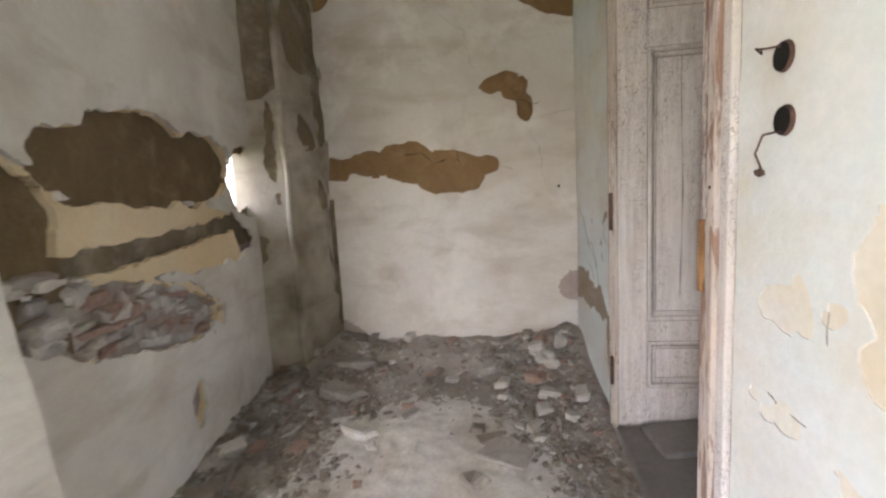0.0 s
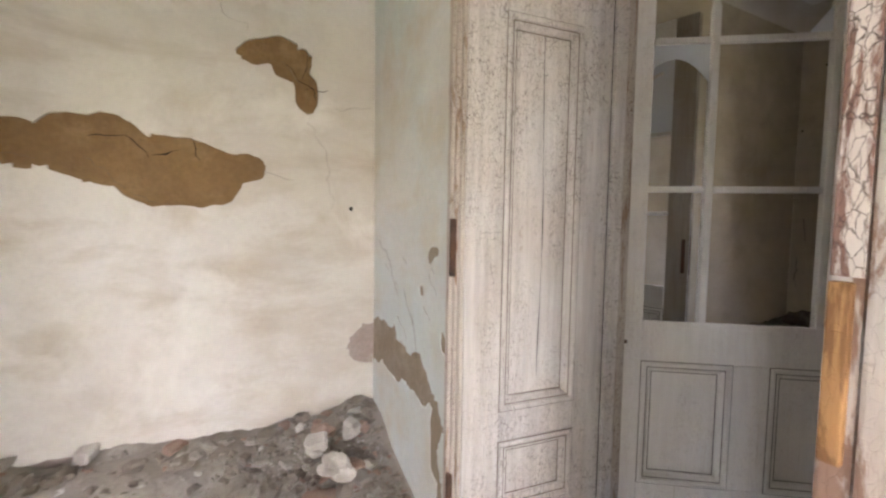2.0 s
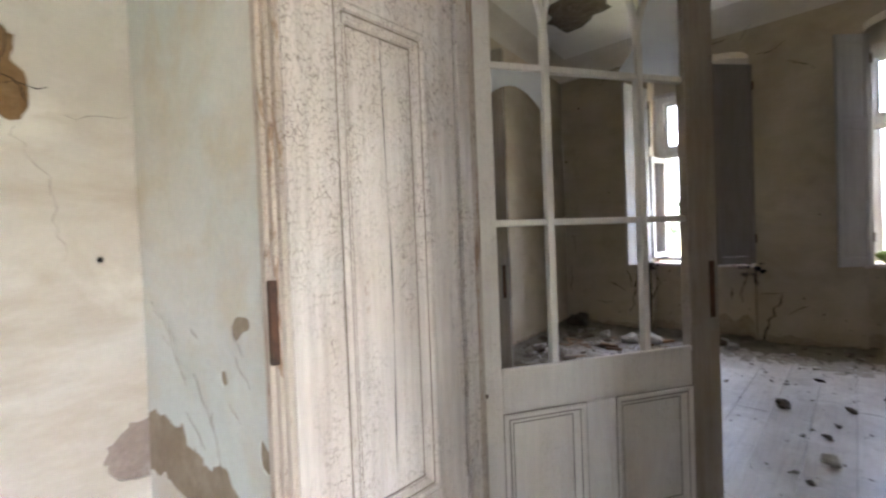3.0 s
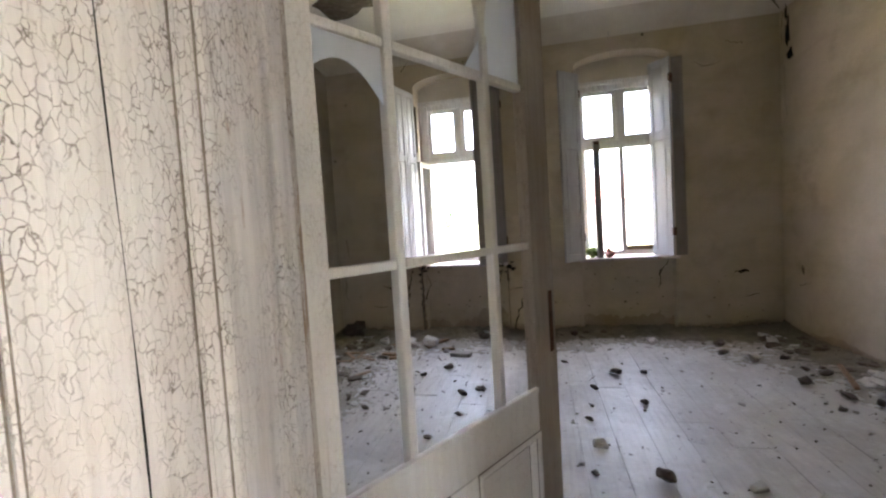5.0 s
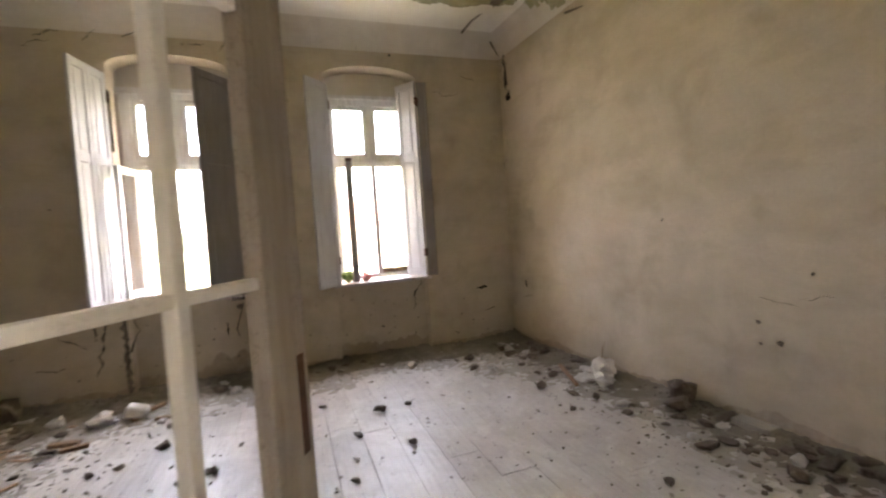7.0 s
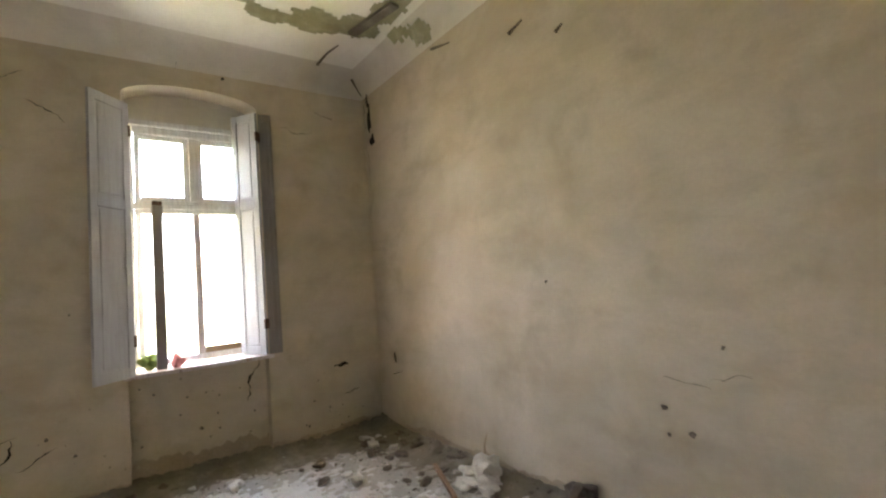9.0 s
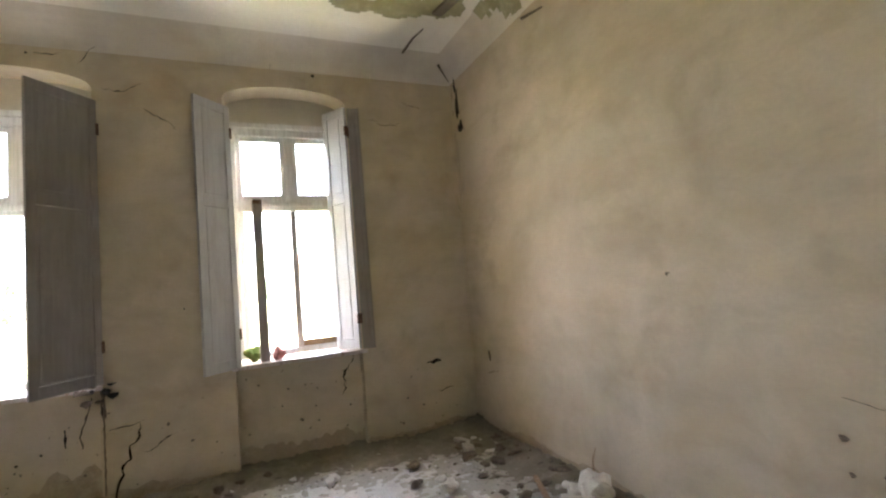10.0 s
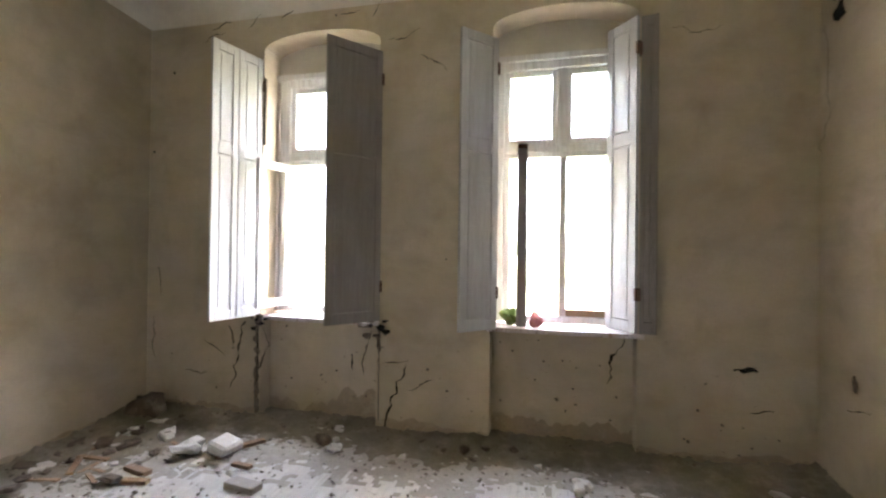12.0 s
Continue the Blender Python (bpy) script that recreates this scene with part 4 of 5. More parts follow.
SW_, SG = M["shutter_white"], M["shutter_grey"]
FX = 6.62
for i, (a, b) in enumerate(WINDOWS):
    win = tagged(thing("window_%d" % (i + 1), pose(FX, (a + b) / 2, SILL), "tall white casement window with peeling paint", "window"), kind="structure")
    h = (b - a) / 2
    top = 3.30 - SILL
    lo_w, hi_w = ((0.11, 0.08), (0.07, 0.13))[i]
    y_lo, y_hi = -h + lo_w, h - hi_w
    for y0, y1, z0, z1 in ((-h, y_lo, 0.03, top), (y_hi, h, 0.03, top), (y_lo + 0.001, y_hi - 0.001, top - 0.12, top), (y_lo + 0.001, y_hi - 0.001, 0.03, 0.09), (y_lo + 0.001, y_hi - 0.001, 1.46, 1.58)):
        part("window_frame", box_bm(-0.03, 0.08, y0, y1, z0, z1, 0.006), M["frame_white"], win)
    for y0, y1 in ((-h + 0.002, -h + 0.03), (h - 0.03, h - 0.002)):
        part("frame_bead", box_bm(-0.055, -0.031, y0, y1, 0.03, top - 0.06, 0.006), M["sill_paint"], win, "worn edge bead")
    part("head_moulding", box_bm(-0.06, -0.031, -h, h, top - 0.05, top + 0.005, 0.008), M["frame_white"], win)
    part("transom_moulding", box_bm(-0.05, -0.031, -h + 0.035, h - 0.035, 1.50, 1.55, 0.008), M["frame_white"], win)
    part("mullion", box_bm(-0.025, 0.06, -0.035, 0.035, 1.581, top - 0.121, 0.006), M["frame_white"], win)
    for s in (-1, 1):
        y0, y1 = (0.036, y_hi - 0.002) if s > 0 else (y_lo + 0.002, -0.036)
        z0, z1 = 1.582, top - 0.122
        sash = part("sash", box_bm(0.0, 0.04, y0, y0 + 0.05, z0, z1, 0.004), M["frame_white"], win)
        for q0, q1, p0, p1 in ((y1 - 0.05, y1, z0, z1), (y0 + 0.051, y1 - 0.051, z0, z0 + 0.05), (y0 + 0.051, y1 - 0.051, z1 - 0.05, z1)):
            part("sash_bar", box_bm(0.0, 0.04, q0, q1, p0, p1, 0.004), M["frame_white"], sash)
        pane = part("pane", box_bm(0.018, 0.021, y0 + 0.045, y1 - 0.045, z0 + 0.045, z1 - 0.045), M["clear_glass"], sash)
        pane.visible_shadow = False
    part("window_sill", box_bm(EASTX - FX - 0.015, 0.0, -h - 0.02 if i else -h - 0.05, h + 0.03, -0.025, 0.012, 0.006), M["sill_paint"], win, "stained white inner sill board")
    part("tympanum", box_bm(0.0, 0.33, -h, h, top + 0.006, 3.7 - SILL), M["cove"], win)
    if i == 0:
        part("post", box_bm(-0.02, 0.05, -0.045, 0.015, 0.091, 1.458, 0.006), M["sill_paint"], win, "weathered middle post, paint worn brown")
        part("sash_stile", box_bm(-0.005, 0.04, y_hi - 0.055, y_hi - 0.002, 0.091, 1.458, 0.005), M["frame_white"], win)
        part("sash_stile", box_bm(-0.005, 0.04, y_lo + 0.002, y_lo + 0.055, 0.091, 1.458, 0.005), M["frame_white"], win)
        part("sash_rail", box_bm(-0.005, 0.04, y_lo + 0.056, -0.046, 0.091, 0.15, 0.005), M["brown_wood"], win)
    else:
        part("sash_stile", box_bm(-0.005, 0.04, -h + 0.072, -h + 0.125, 0.091, 1.458, 0.005), M["frame_white"], win)
        open_m = pose(-0.03, h - 0.13, 0, 0, 0, 170)
        sash = part("open_sash", box_bm(0, 0.40, -0.02, 0.02, 0.10, 0.17, 0.004, m=open_m), M["frame_white"], win, "casement opened into the room")
        for x0, x1, z0, z1 in ((0, 0.06, 0.171, 1.39), (0.34, 0.40, 0.171, 1.39), (0, 0.40, 1.391, 1.46)):
            part("sash_bar", box_bm(x0, x1, -0.02, 0.02, z0, z1, 0.004, m=open_m), M["frame_white"], sash)
        for z0, z1 in ((2.05 - SILL + 0.65, 3.2 - SILL), (1.62, 1.75)):
            part("shutter_hinge", box_bm(-0.27, -0.245, h - 0.022, h - 0.003, z0, z1, 0.004), M["debris"], win, "dark hinge rail in the reveal")

shutter((6.352, 3.545), (5.848, 3.675), 0.97, 3.37, SW_, "open folding window shutter, white paint, sunlit", leaves=2)
shutter((6.352, 2.345), (5.952, 2.672), 0.97, 3.345, SG, "half-closed wooden window shutter, bare side, backlit dark", leaves=1)
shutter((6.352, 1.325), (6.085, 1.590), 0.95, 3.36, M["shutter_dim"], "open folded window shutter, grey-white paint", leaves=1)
shutter((6.345, 0.236), (6.585, 0.425), 0.97, 3.44, SW_, "window shutter folded into the reveal, white paint", leaves=1)
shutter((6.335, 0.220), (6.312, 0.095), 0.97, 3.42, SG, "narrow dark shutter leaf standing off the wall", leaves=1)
# loose upright lath in the window
prop = thing("wooden_prop", pose(6.46, 1.12, SILL + 0.012, 0, 0, 12), "dark upright wooden prop standing in the window", "plank")
part("shaft", box_bm(-0.02, 0.02, -0.043, 0.043, 0, 1.50, 0.005), SG, prop)
part("cap", box_bm(-0.022, 0.022, -0.04, 0.04, 1.501, 1.54, 0.008), M["rust"], prop)

# ---- outside ----
grass = earth("dry grass", (0.20, 0.22, 0.11), (0.27, 0.27, 0.15), (0.34, 0.31, 0.22), 0.6)
ground = tagged(link_mesh("ground", box_bm(-600, 600, -600, 600, -1.2, -0.6), grass), "dry grassy ground outside the house", "ground", kind="structure")
leaf_mat = earth("far foliage", (0.06, 0.10, 0.05), (0.045, 0.08, 0.04), (0.09, 0.13, 0.06), 1.5)
bark = earth("bark", (0.12, 0.09, 0.07), (0.09, 0.07, 0.05), (0.16, 0.12, 0.09), 6)


def tree(x, y, height, seed, label):
    r = random.Random(seed)
    t = thing("tree", pose(x, y, -0.6), label, "tree", "trees in the distance")
    tube("trunk", [(0, 0, 0), (0.1, 0.05, height * 0.3), (0.0, 0.1, height * 0.7)], 0.03 * height, bark, t, 0.3)
    for k in range(4):
        a = k * 1.6 + r.random()
        tube("limb", [(0.05, 0.05, height * (0.3 + 0.08 * k)), (height * 0.16 * math.cos(a), height * 0.16 * math.sin(a), height * (0.5 + 0.08 * k))], 0.012 * height, bark, t, 0.4)
    bm = bmesh.new()
    for k in range(420):
        a, q = r.uniform(0, math.tau), r.random() ** 0.5
        z = r.uniform(0.22, 1.0)
        w = height * 0.34 * math.sin(math.pi * min(1, (z - 0.12) / 0.95)) ** 0.7 * q * (0.75 + 0.4 * noise.noise((a, z * 4, seed)))
        c, s = Vector((w * math.cos(a), w * math.sin(a), z * height)), height * r.uniform(0.03, 0.06)
        tri = [c + Vector((r.uniform(-s, s), r.uniform(-s, s), r.uniform(-s, s))) for _ in range(4)]
        bm.faces.new([bm.verts.new(p) for p in tri])
    part("crown", bm, leaf_mat, t)


for k, (x, y, h) in enumerate(((88, 26, 8.5), (92, 31, 9.5), (86, 35, 7.5), (95, 40, 9), (90, 20, 6), (98, 47, 8), (110, 8, 7), (112, 0, 6))):
    tree(x, y, h, 40 + k, "leafy green tree far across the field")

wall_paint = plaster("faded house render", (0.62, 0.50, 0.44), (0.55, 0.42, 0.36), (0.42, 0.32, 0.27), 0.5, 0.6)
roof_tile = earth("old roof tile", (0.34, 0.19, 0.14), (0.28, 0.15, 0.11), (0.40, 0.25, 0.19), 2)


def house(name, x, y, turn, w, dep, eave, ridge, label, wall_mat):
    hs = thing(name, pose(x, y, -0.6, 0, 0, turn), label, "house")
    bm = box_bm(-w / 2, w / 2, -dep / 2, dep / 2, 0, eave)
    part("wall", bm, wall_mat, hs)
    bm = bmesh.new()
    prism(bm, [(-w / 2, eave), (w / 2, eave), (0, ridge)], pose(0, -dep / 2, 0), dep)
    part("gable", bm, wall_mat, hs)
    for s in (-1, 1):
        bm = bmesh.new()
        o = 0.35
        a, b = Vector((0, 0, ridge + 0.06)), Vector((s * (w / 2 + o), 0, eave - o * (ridge - eave) / (w / 2) + 0.06))
        vs = [bm.verts.new((p.x, yy, p.z + t)) for t in (0, 0.1) for p, yy in ((a, -dep / 2 - o), (b, -dep / 2 - o), (b, dep / 2 + o), (a, dep / 2 + o))]
        for f in ((0, 1, 2, 3), (4, 5, 6, 7), (0, 1, 5, 4), (1, 2, 6, 5), (2, 3, 7, 6), (3, 0, 4, 7)):
            bm.faces.new([vs[i] for i in f])
        bmesh.ops.recalc_face_normals(bm, faces=bm.faces)
        part("roof", bm, roof_tile, hs)
    for yy in (-dep / 4, dep / 4):
        wd = part("window", box_bm(-w / 2 - 0.03, -w / 2 + 0.02, yy - 0.45, yy + 0.45, 0.9, 2.1), M["shutter_dim"], hs)
        part("frame", box_bm(-w / 2 - 0.05, -w / 2 - 0.031, yy - 0.03, yy + 0.03, 0.9, 2.1), M["shutter_white"], wd)
        part("sill", box_bm(-w / 2 - 0.1, -w / 2, yy - 0.5, yy + 0.5, 0.82, 0.89), M["stone"], wd)


house("house", 38, -8.5, 0, 9, 13, 3.2, 5.2, "faded pinkish rendered house with a tiled roof", wall_paint)
house("shed", 20, 14.6, 25, 5, 6, 2.7, 4.0, "pale rendered outbuilding with a tiled roof", M["hall_plaster"])

# ---- rubble in the hall ----
rnd = random.Random(5)


def rest(name, mesh_bm, mat, x, y, z, label, category, group, rot=None, kind=""):
    ob = link_mesh(name, mesh_bm, mat)
    rx, ry, rz = rot or (rnd.uniform(-14, 14), rnd.uniform(-14, 14), rnd.uniform(0, 360))
    ob.matrix_world = pose(x, y, z, rx, ry, rz)
    low = min((ob.matrix_world @ v.co).z for v in ob.data.vertices)
    ob.matrix_world = Matrix.Translation((0, 0, z - low - 0.006)) @ ob.matrix_world
    return tagged(ob, label, category, group, kind)


KINDS = (("mortar_chunk", "stone", "broken grey mortar chunk lying in the dust", "rubble"), ("brick_fragment", "brick", "broken reddish brick fragment on the hall floor", "rubble"), ("plaster_chunk", "white_chip", "whitish plaster chunk fallen from the wall", "rubble"))
for k in range(250):
    where = rnd.random()
    if where < 0.32:
        x, y = rnd.uniform(-0.15, 0.33), rnd.uniform(2.35, 3.5)
    elif where < 0.55:
        x, y = rnd.uniform(-1.6, 0.3), ENDY - abs(rnd.gauss(0, 0.22)) - 0.04
    elif where < 0.85:
        y = rnd.uniform(1.5, 3.1)
        x = -1.38 - 0.18 * y + abs(rnd.gauss(0, 0.28)) + 0.1
    else:
        x, y = rnd.uniform(-1.2, 0.2), rnd.uniform(1.4, 3.4)
    big = rnd.random() ** 2.2
    s = 0.03 + 0.10 * big
    name, mat, label, cat = KINDS[0 if rnd.random() < 0.62 else (1 if rnd.random() < 0.42 else 2)]
    make = shard if rnd.random() < 0.6 else lump
    rest(name, make((s * rnd.uniform(0.9, 1.6), s * rnd.uniform(0.7, 1.1), s * rnd.uniform(0.35, 0.75)), 100 + k), M["rubble_dark" if mat == "stone" and k % 3 else mat], x, y, hall_height(x, y), label, cat, "rubble on the hall floor")
for k in range(90):
    if k % 2:
        x, y = rnd.uniform(-1.55, 0.3), ENDY - abs(rnd.gauss(0, 0.3)) - 0.05
    else:
        y = rnd.uniform(1.6, 3.2)
        x = -1.36 - 0.18 * y + abs(rnd.gauss(0, 0.22)) + 0.08
    s = rnd.uniform(0.03, 0.085)
    rest("mortar_chunk", lump((s * 1.5, s, s * 0.6), 700 + k, 2, 0.9), M["rubble_dark" if k % 3 else "stone"], x, y, hall_height(x, y), "broken grey mortar chunk lying in the dust", "rubble", "rubble on the hall floor")
for x, y, sx, sy, sz, mat, nm, lb in ((-1.02, 2.28, 0.24, 0.12, 0.09, "white_chip", "brick_fragment", "pale mortar-covered brick lying on the hall floor"), (-0.22, 2.12, 0.30, 0.18, 0.05, "stone", "mortar_chunk", "flat slab of mortar in the dust"), (-0.02, 2.95, 0.18, 0.13, 0.1, "brick", "brick_fragment", "broken reddish brick fragment on the hall floor"),
                                      (0.12, 3.1, 0.2, 0.14, 0.12, "brick", "brick_fragment", "broken reddish brick fragment on the hall floor"), (0.05, 2.72, 0.16, 0.1, 0.08, "white_chip", "plaster_chunk", "whitish plaster chunk fallen from the wall"), (-1.3, 2.75, 0.3, 0.2, 0.06, "stone", "mortar_chunk", "flat slab of mortar in the dust"), (-1.35, 3.2, 0.34, 0.22, 0.07, "stone", "mortar_chunk", "flat slab of mortar in the dust")):
    rest(nm, shard((sx, sy, sz), int(x * 100) + 900), M[mat], x, y, hall_height(x, y), lb, "rubble", "rubble on the hall floor", (rnd.uniform(-6, 6), rnd.uniform(-6, 6), rnd.uniform(-30, 30)))
rest("crumpled_paper", lump((0.13, 0.1, 0.09), 77, 3, 0.9), M["white_chip"], 0.06, 3.0, hall_height(0.06, 3.0) + 0.07, "crumpled white paper on the rubble", "paper", "")
tile_ob = rest("loose_slab", box_bm(-0.15, 0.15, -0.12, 0.12, 0, 0.03, 0.008), M["sill_stone"], 0.63, 2.22, 0.085, "loose grey slab lying on the threshold", "slab", "", (4, -3, 8))


def crumbs(name, count, place, size, mat, label, seed):
    """Uncountable crumbs as one joined mesh."""
    r = random.Random(seed)
    bm = bmesh.new()
    for _ in range(count):
        x, y, z = place(r)
        s = size[0] + (size[1] - size[0]) * r.random() ** 2.5
        a, b, c = r.uniform(0.5, 1.3) * s, r.uniform(0.5, 1.0) * s, r.uniform(0.25, 0.7) * s
        m = pose(x, y, z + c * 0.3, r.uniform(-30, 30), r.uniform(-30, 30), r.uniform(0, 360))
        vs = [bm.verts.new(m @ Vector((p * a * r.uniform(0.6, 1), q * b * r.uniform(0.6, 1), w * c))) for p, q, w in ((-1, -1, 0), (1, -1, 0), (1, 1, 0), (-1, 1, 0), (0.1, 0.1, 1))]
        for f in ((0, 1, 4), (1, 2, 4), (2, 3, 4), (3, 0, 4)):
            bm.faces.new([vs[i] for i in f])
    return tagged(link_mesh(name, bm, mat), label, "debris", kind="stuff")


def hall_spot(r):
    w = r.random()
    if w < 0.45:
        y = r.uniform(1.2, 3.3)
        x = -1.4 - 0.18 * y + abs(r.gauss(0, 0.4)) + 0.05
    elif w < 0.75:
        x, y = r.uniform(-0.3, 0.34), r.uniform(1.6, 3.55)
    else:
        x, y = r.uniform(-1.6, 0.3), r.uniform(1.2, 3.55)
    return x, y, hall_height(x, y)


crumbs("rubble_crumbs", 2400, hall_spot, (0.005, 0.036), M["stone"], "grey mortar crumbs scattered over the hall floor", 21)
crumbs("dark_crumbs", 4200, hall_spot, (0.006, 0.04), M["rubble_dark"], "dark mortar crumbs scattered over the hall floor", 24)
crumbs("brick_crumbs", 700, hall_spot, (0.006, 0.026), M["brick"], "reddish brick crumbs scattered over the hall floor", 22)
crumbs("plaster_flakes", 700, hall_spot, (0.005, 0.022), M["white_chip"], "white plaster flakes scattered over the hall floor", 23)

# ---- debris in the room ----


def south_y(x):
    return SW[1] + (SE[1] - SW[1]) * (x - SW[0]) / (SE[0] - SW[0])


def north_y(x):
    return NW[1] + (NE[1] - NW[1]) * (x - NW[0]) / (NE[0] - NW[0])


def room_spot(r):
    w = r.random()
    if w < 0.36:
        x = r.uniform(3.2, 6.2)
        y = north_y(x) - abs(r.gauss(0, 0.7)) - 0.03
    elif w < 0.55:
        x = r.uniform(1.6, 6.2)
        y = south_y(x) + abs(r.gauss(0, 0.35)) + 0.03
    elif w < 0.72:
        y = r.uniform(-0.9, 4.6)
        x = EASTX - abs(r.gauss(0, 0.25)) - 0.03
    else:
        x, y = r.uniform(1.6, 6.2), r.uniform(-0.9, 4.4)
    return x, y, 0.002


crumbs("floor_crumbs", 1500, room_spot, (0.004, 0.022), M["debris"], "dark crumbs and dirt scattered over the boards", 31)
crumbs("floor_flakes", 1100, room_spot, (0.005, 0.026), M["stone"], "grey plaster flakes scattered over the boards", 32)
crumbs("white_flakes", 380, room_spot, (0.004, 0.018), M["white_chip"], "white plaster flakes scattered over the boards", 33)


def bank_spot(r):
    w = r.random()
    if w < 0.4:
        x = r.uniform(1.3, 6.3)
        y = south_y(x) + abs(r.gauss(0, 0.09)) + 0.01
    elif w < 0.7:
        x = r.uniform(2.5, 6.3)
        y = north_y(x) - abs(r.gauss(0, 0.16)) - 0.01
    else:
        y = r.uniform(-0.9, 4.7)
        x = EASTX + (0.15 if any(a < y < b for a, b in WINDOWS) else 0) - abs(r.gauss(0, 0.1)) - 0.01
    return x, y, r.uniform(0, 0.03)


def foot_spot(r):
    w = r.random()
    if w < 0.4:
        y = r.uniform(-0.9, 4.6)
        x = EASTX - 0.25 - abs(r.gauss(0, 0.42))
    elif w < 0.7:
        x = r.uniform(2.2, 6.2)
        y = south_y(x) + 0.2 + abs(r.gauss(0, 0.4))
    else:
        x = r.uniform(2.6, 6.2)
        y = north_y(x) - 0.2 - abs(r.gauss(0, 0.6))
    return x, min(max(y, south_y(x) + 0.03), north_y(x) - 0.03), 0.004


crumbs("scattered_dirt", 2400, foot_spot, (0.004, 0.019), M["dirt"], "brown dirt scattered over the boards near the walls", 77)
crumbs("wall_foot_dirt", 2600, bank_spot, (0.005, 0.026), M["debris"], "dark dirt and crumbs banked along the wall foot", 34)



def drift(x, y):
    """Depth of the dirt, with shade painted into it, that lies along the wall feet."""
    e = EASTX + (0.16 if any(a < y < b for a, b in WINDOWS) else 0) - x
    w = noise.noise((x * 1.7, y * 1.7, 6)) * 0.7 + 0.4 * noise.noise((x * 5, y * 5, 1)) + 0.5 * noise.noise((x * 13, y * 13, 1)) + 0.7 * noise.noise((x * 23, y * 23, 1))
    h = 0.062 * math.exp(-max(e, 0) / 0.45) + 0.052 * math.exp(-max(y - south_y(x), 0) / 0.36) + 0.055 * math.exp(-max(north_y(x) - y, 0) / 0.5)
    return h * (1 + 0.7 * w) + 0.003 * w


CELL = 0.024
DRIFT = {(i, j): drift(RX + i * CELL, -1.22 + j * CELL) for i in range(int(5.45 / CELL) + 2) for j in range(int(6.0 / CELL) + 2)}
# Both layers carry dirt plus the floor's fading light, put into their colours.
for level, lift, steep, mat, name, label in ((0.0105, 0.0022, 0.45, "dust_dark", "dust_drift", "brown dust and painted shade towards the wall feet"), (0.017, 0.0042, 0.9, "dirt_shade", "dirt_drift", "dark dirt and painted shade along the wall feet")):
    bm, store = bmesh.new(), {}
    for i in range(int(5.45 / CELL)):
        for j in range(int(6.0 / CELL)):
            ks = ((i, j), (i + 1, j), (i + 1, j + 1), (i, j + 1))
            if max(DRIFT[k] for k in ks) > level:
                for p, q in ks:
                    if (p, q) not in store:
                        store[p, q] = bm.verts.new((RX + p * CELL, -1.22 + q * CELL, lift + steep * (DRIFT[p, q] - level)))
                bm.faces.new([store[k] for k in ks])
    tagged(link_mesh(name, bm, M[mat], True), label, "dirt", kind="stuff")

rnd = random.Random(9)
SPOTS = ((5.49, 3.06, .16, "wood_scrap"), (4.8, 2.92, .11, "debris_chunk"), (4.55, 3.13, .07, "debris_chunk"), (3.73, 3.44, .07, "debris_chunk"), (4.66, 1.26, .11, "debris_chunk"), (4.68, 1.0, .08, "debris_chunk"), (3.97, 1.15, .08, "debris_chunk"),
         (3.24, 1.59, .11, "plaster_chunk"), (2.88, 1.28, .11, "debris_chunk"), (3.65, 1.61, .06, "debris_chunk"), (3.26, 2.77, .06, "debris_chunk"), (2.84, .83, .10, "plaster_chunk"), (5.1, -.11, .14, "plaster_chunk"), (3.64, -.49, .1, "debris_chunk"), (4.47, -.22, .12, "debris_chunk"),
         (4.51, 4.25, .24, "debris_chunk"), (3.67, 3.87, .22, "debris_chunk"), (3.24, 3.59, .09, "debris_chunk"), (4.19, 2.48, .09, "debris_chunk"), (6.05, 2.6, .08, "plaster_chunk"), (5.6, 3.62, .18, "plaster_chunk"), (5.62, 3.35, .16, "wood_scrap"), (5.84, 2.51, .15, "plaster_chunk"), (5.12, 3.6, .18, "wood_scrap"),
         (5.79, .67, .14, "plaster_chunk"), (6.17, 1.38, .1, "debris_chunk"), (5.78, 3.98, .14, "plaster_chunk"), (6.1, 4.5, .2, "debris_chunk"), (3.52, -.85, .2, "debris_chunk"), (5.3, .1, .12, "debris_chunk"), (5.54, 3.56, .22, "plaster_chunk"), (5.62, 3.30, .26, "plaster_chunk"), (5.82, 3.22, .2, "wood_scrap"), (5.74, 3.96, .16, "plaster_chunk"), (5.24, 3.71, .22, "wood_scrap"), (5.98, 2.65, .2, "debris_chunk"), (6.1, 1.53, .12, "debris_chunk"),
         (5.73, .69, .14, "plaster_chunk"), (5.65, .01, .12, "debris_chunk"), (5.71, -.55, .14, "plaster_chunk"), (2.64, -.84, .12, "plaster_chunk"), (2.46, -1.14, .14, "debris_chunk"), (2.04, -1.05, .15, "debris_chunk"), (1.88, -1.06, .18, "debris_chunk"), (4.08, 1.88, .14, "debris_chunk"), (4.03, -.49, .1, "debris_chunk"))
LOOK = {"debris_chunk": ("debris", "dark lump of debris on the dusty boards"), "plaster_chunk": ("white_chip", "pale plaster chunk fallen onto the boards"), "wood_scrap": ("brown_wood", "short scrap of weathered wood on the boards")}
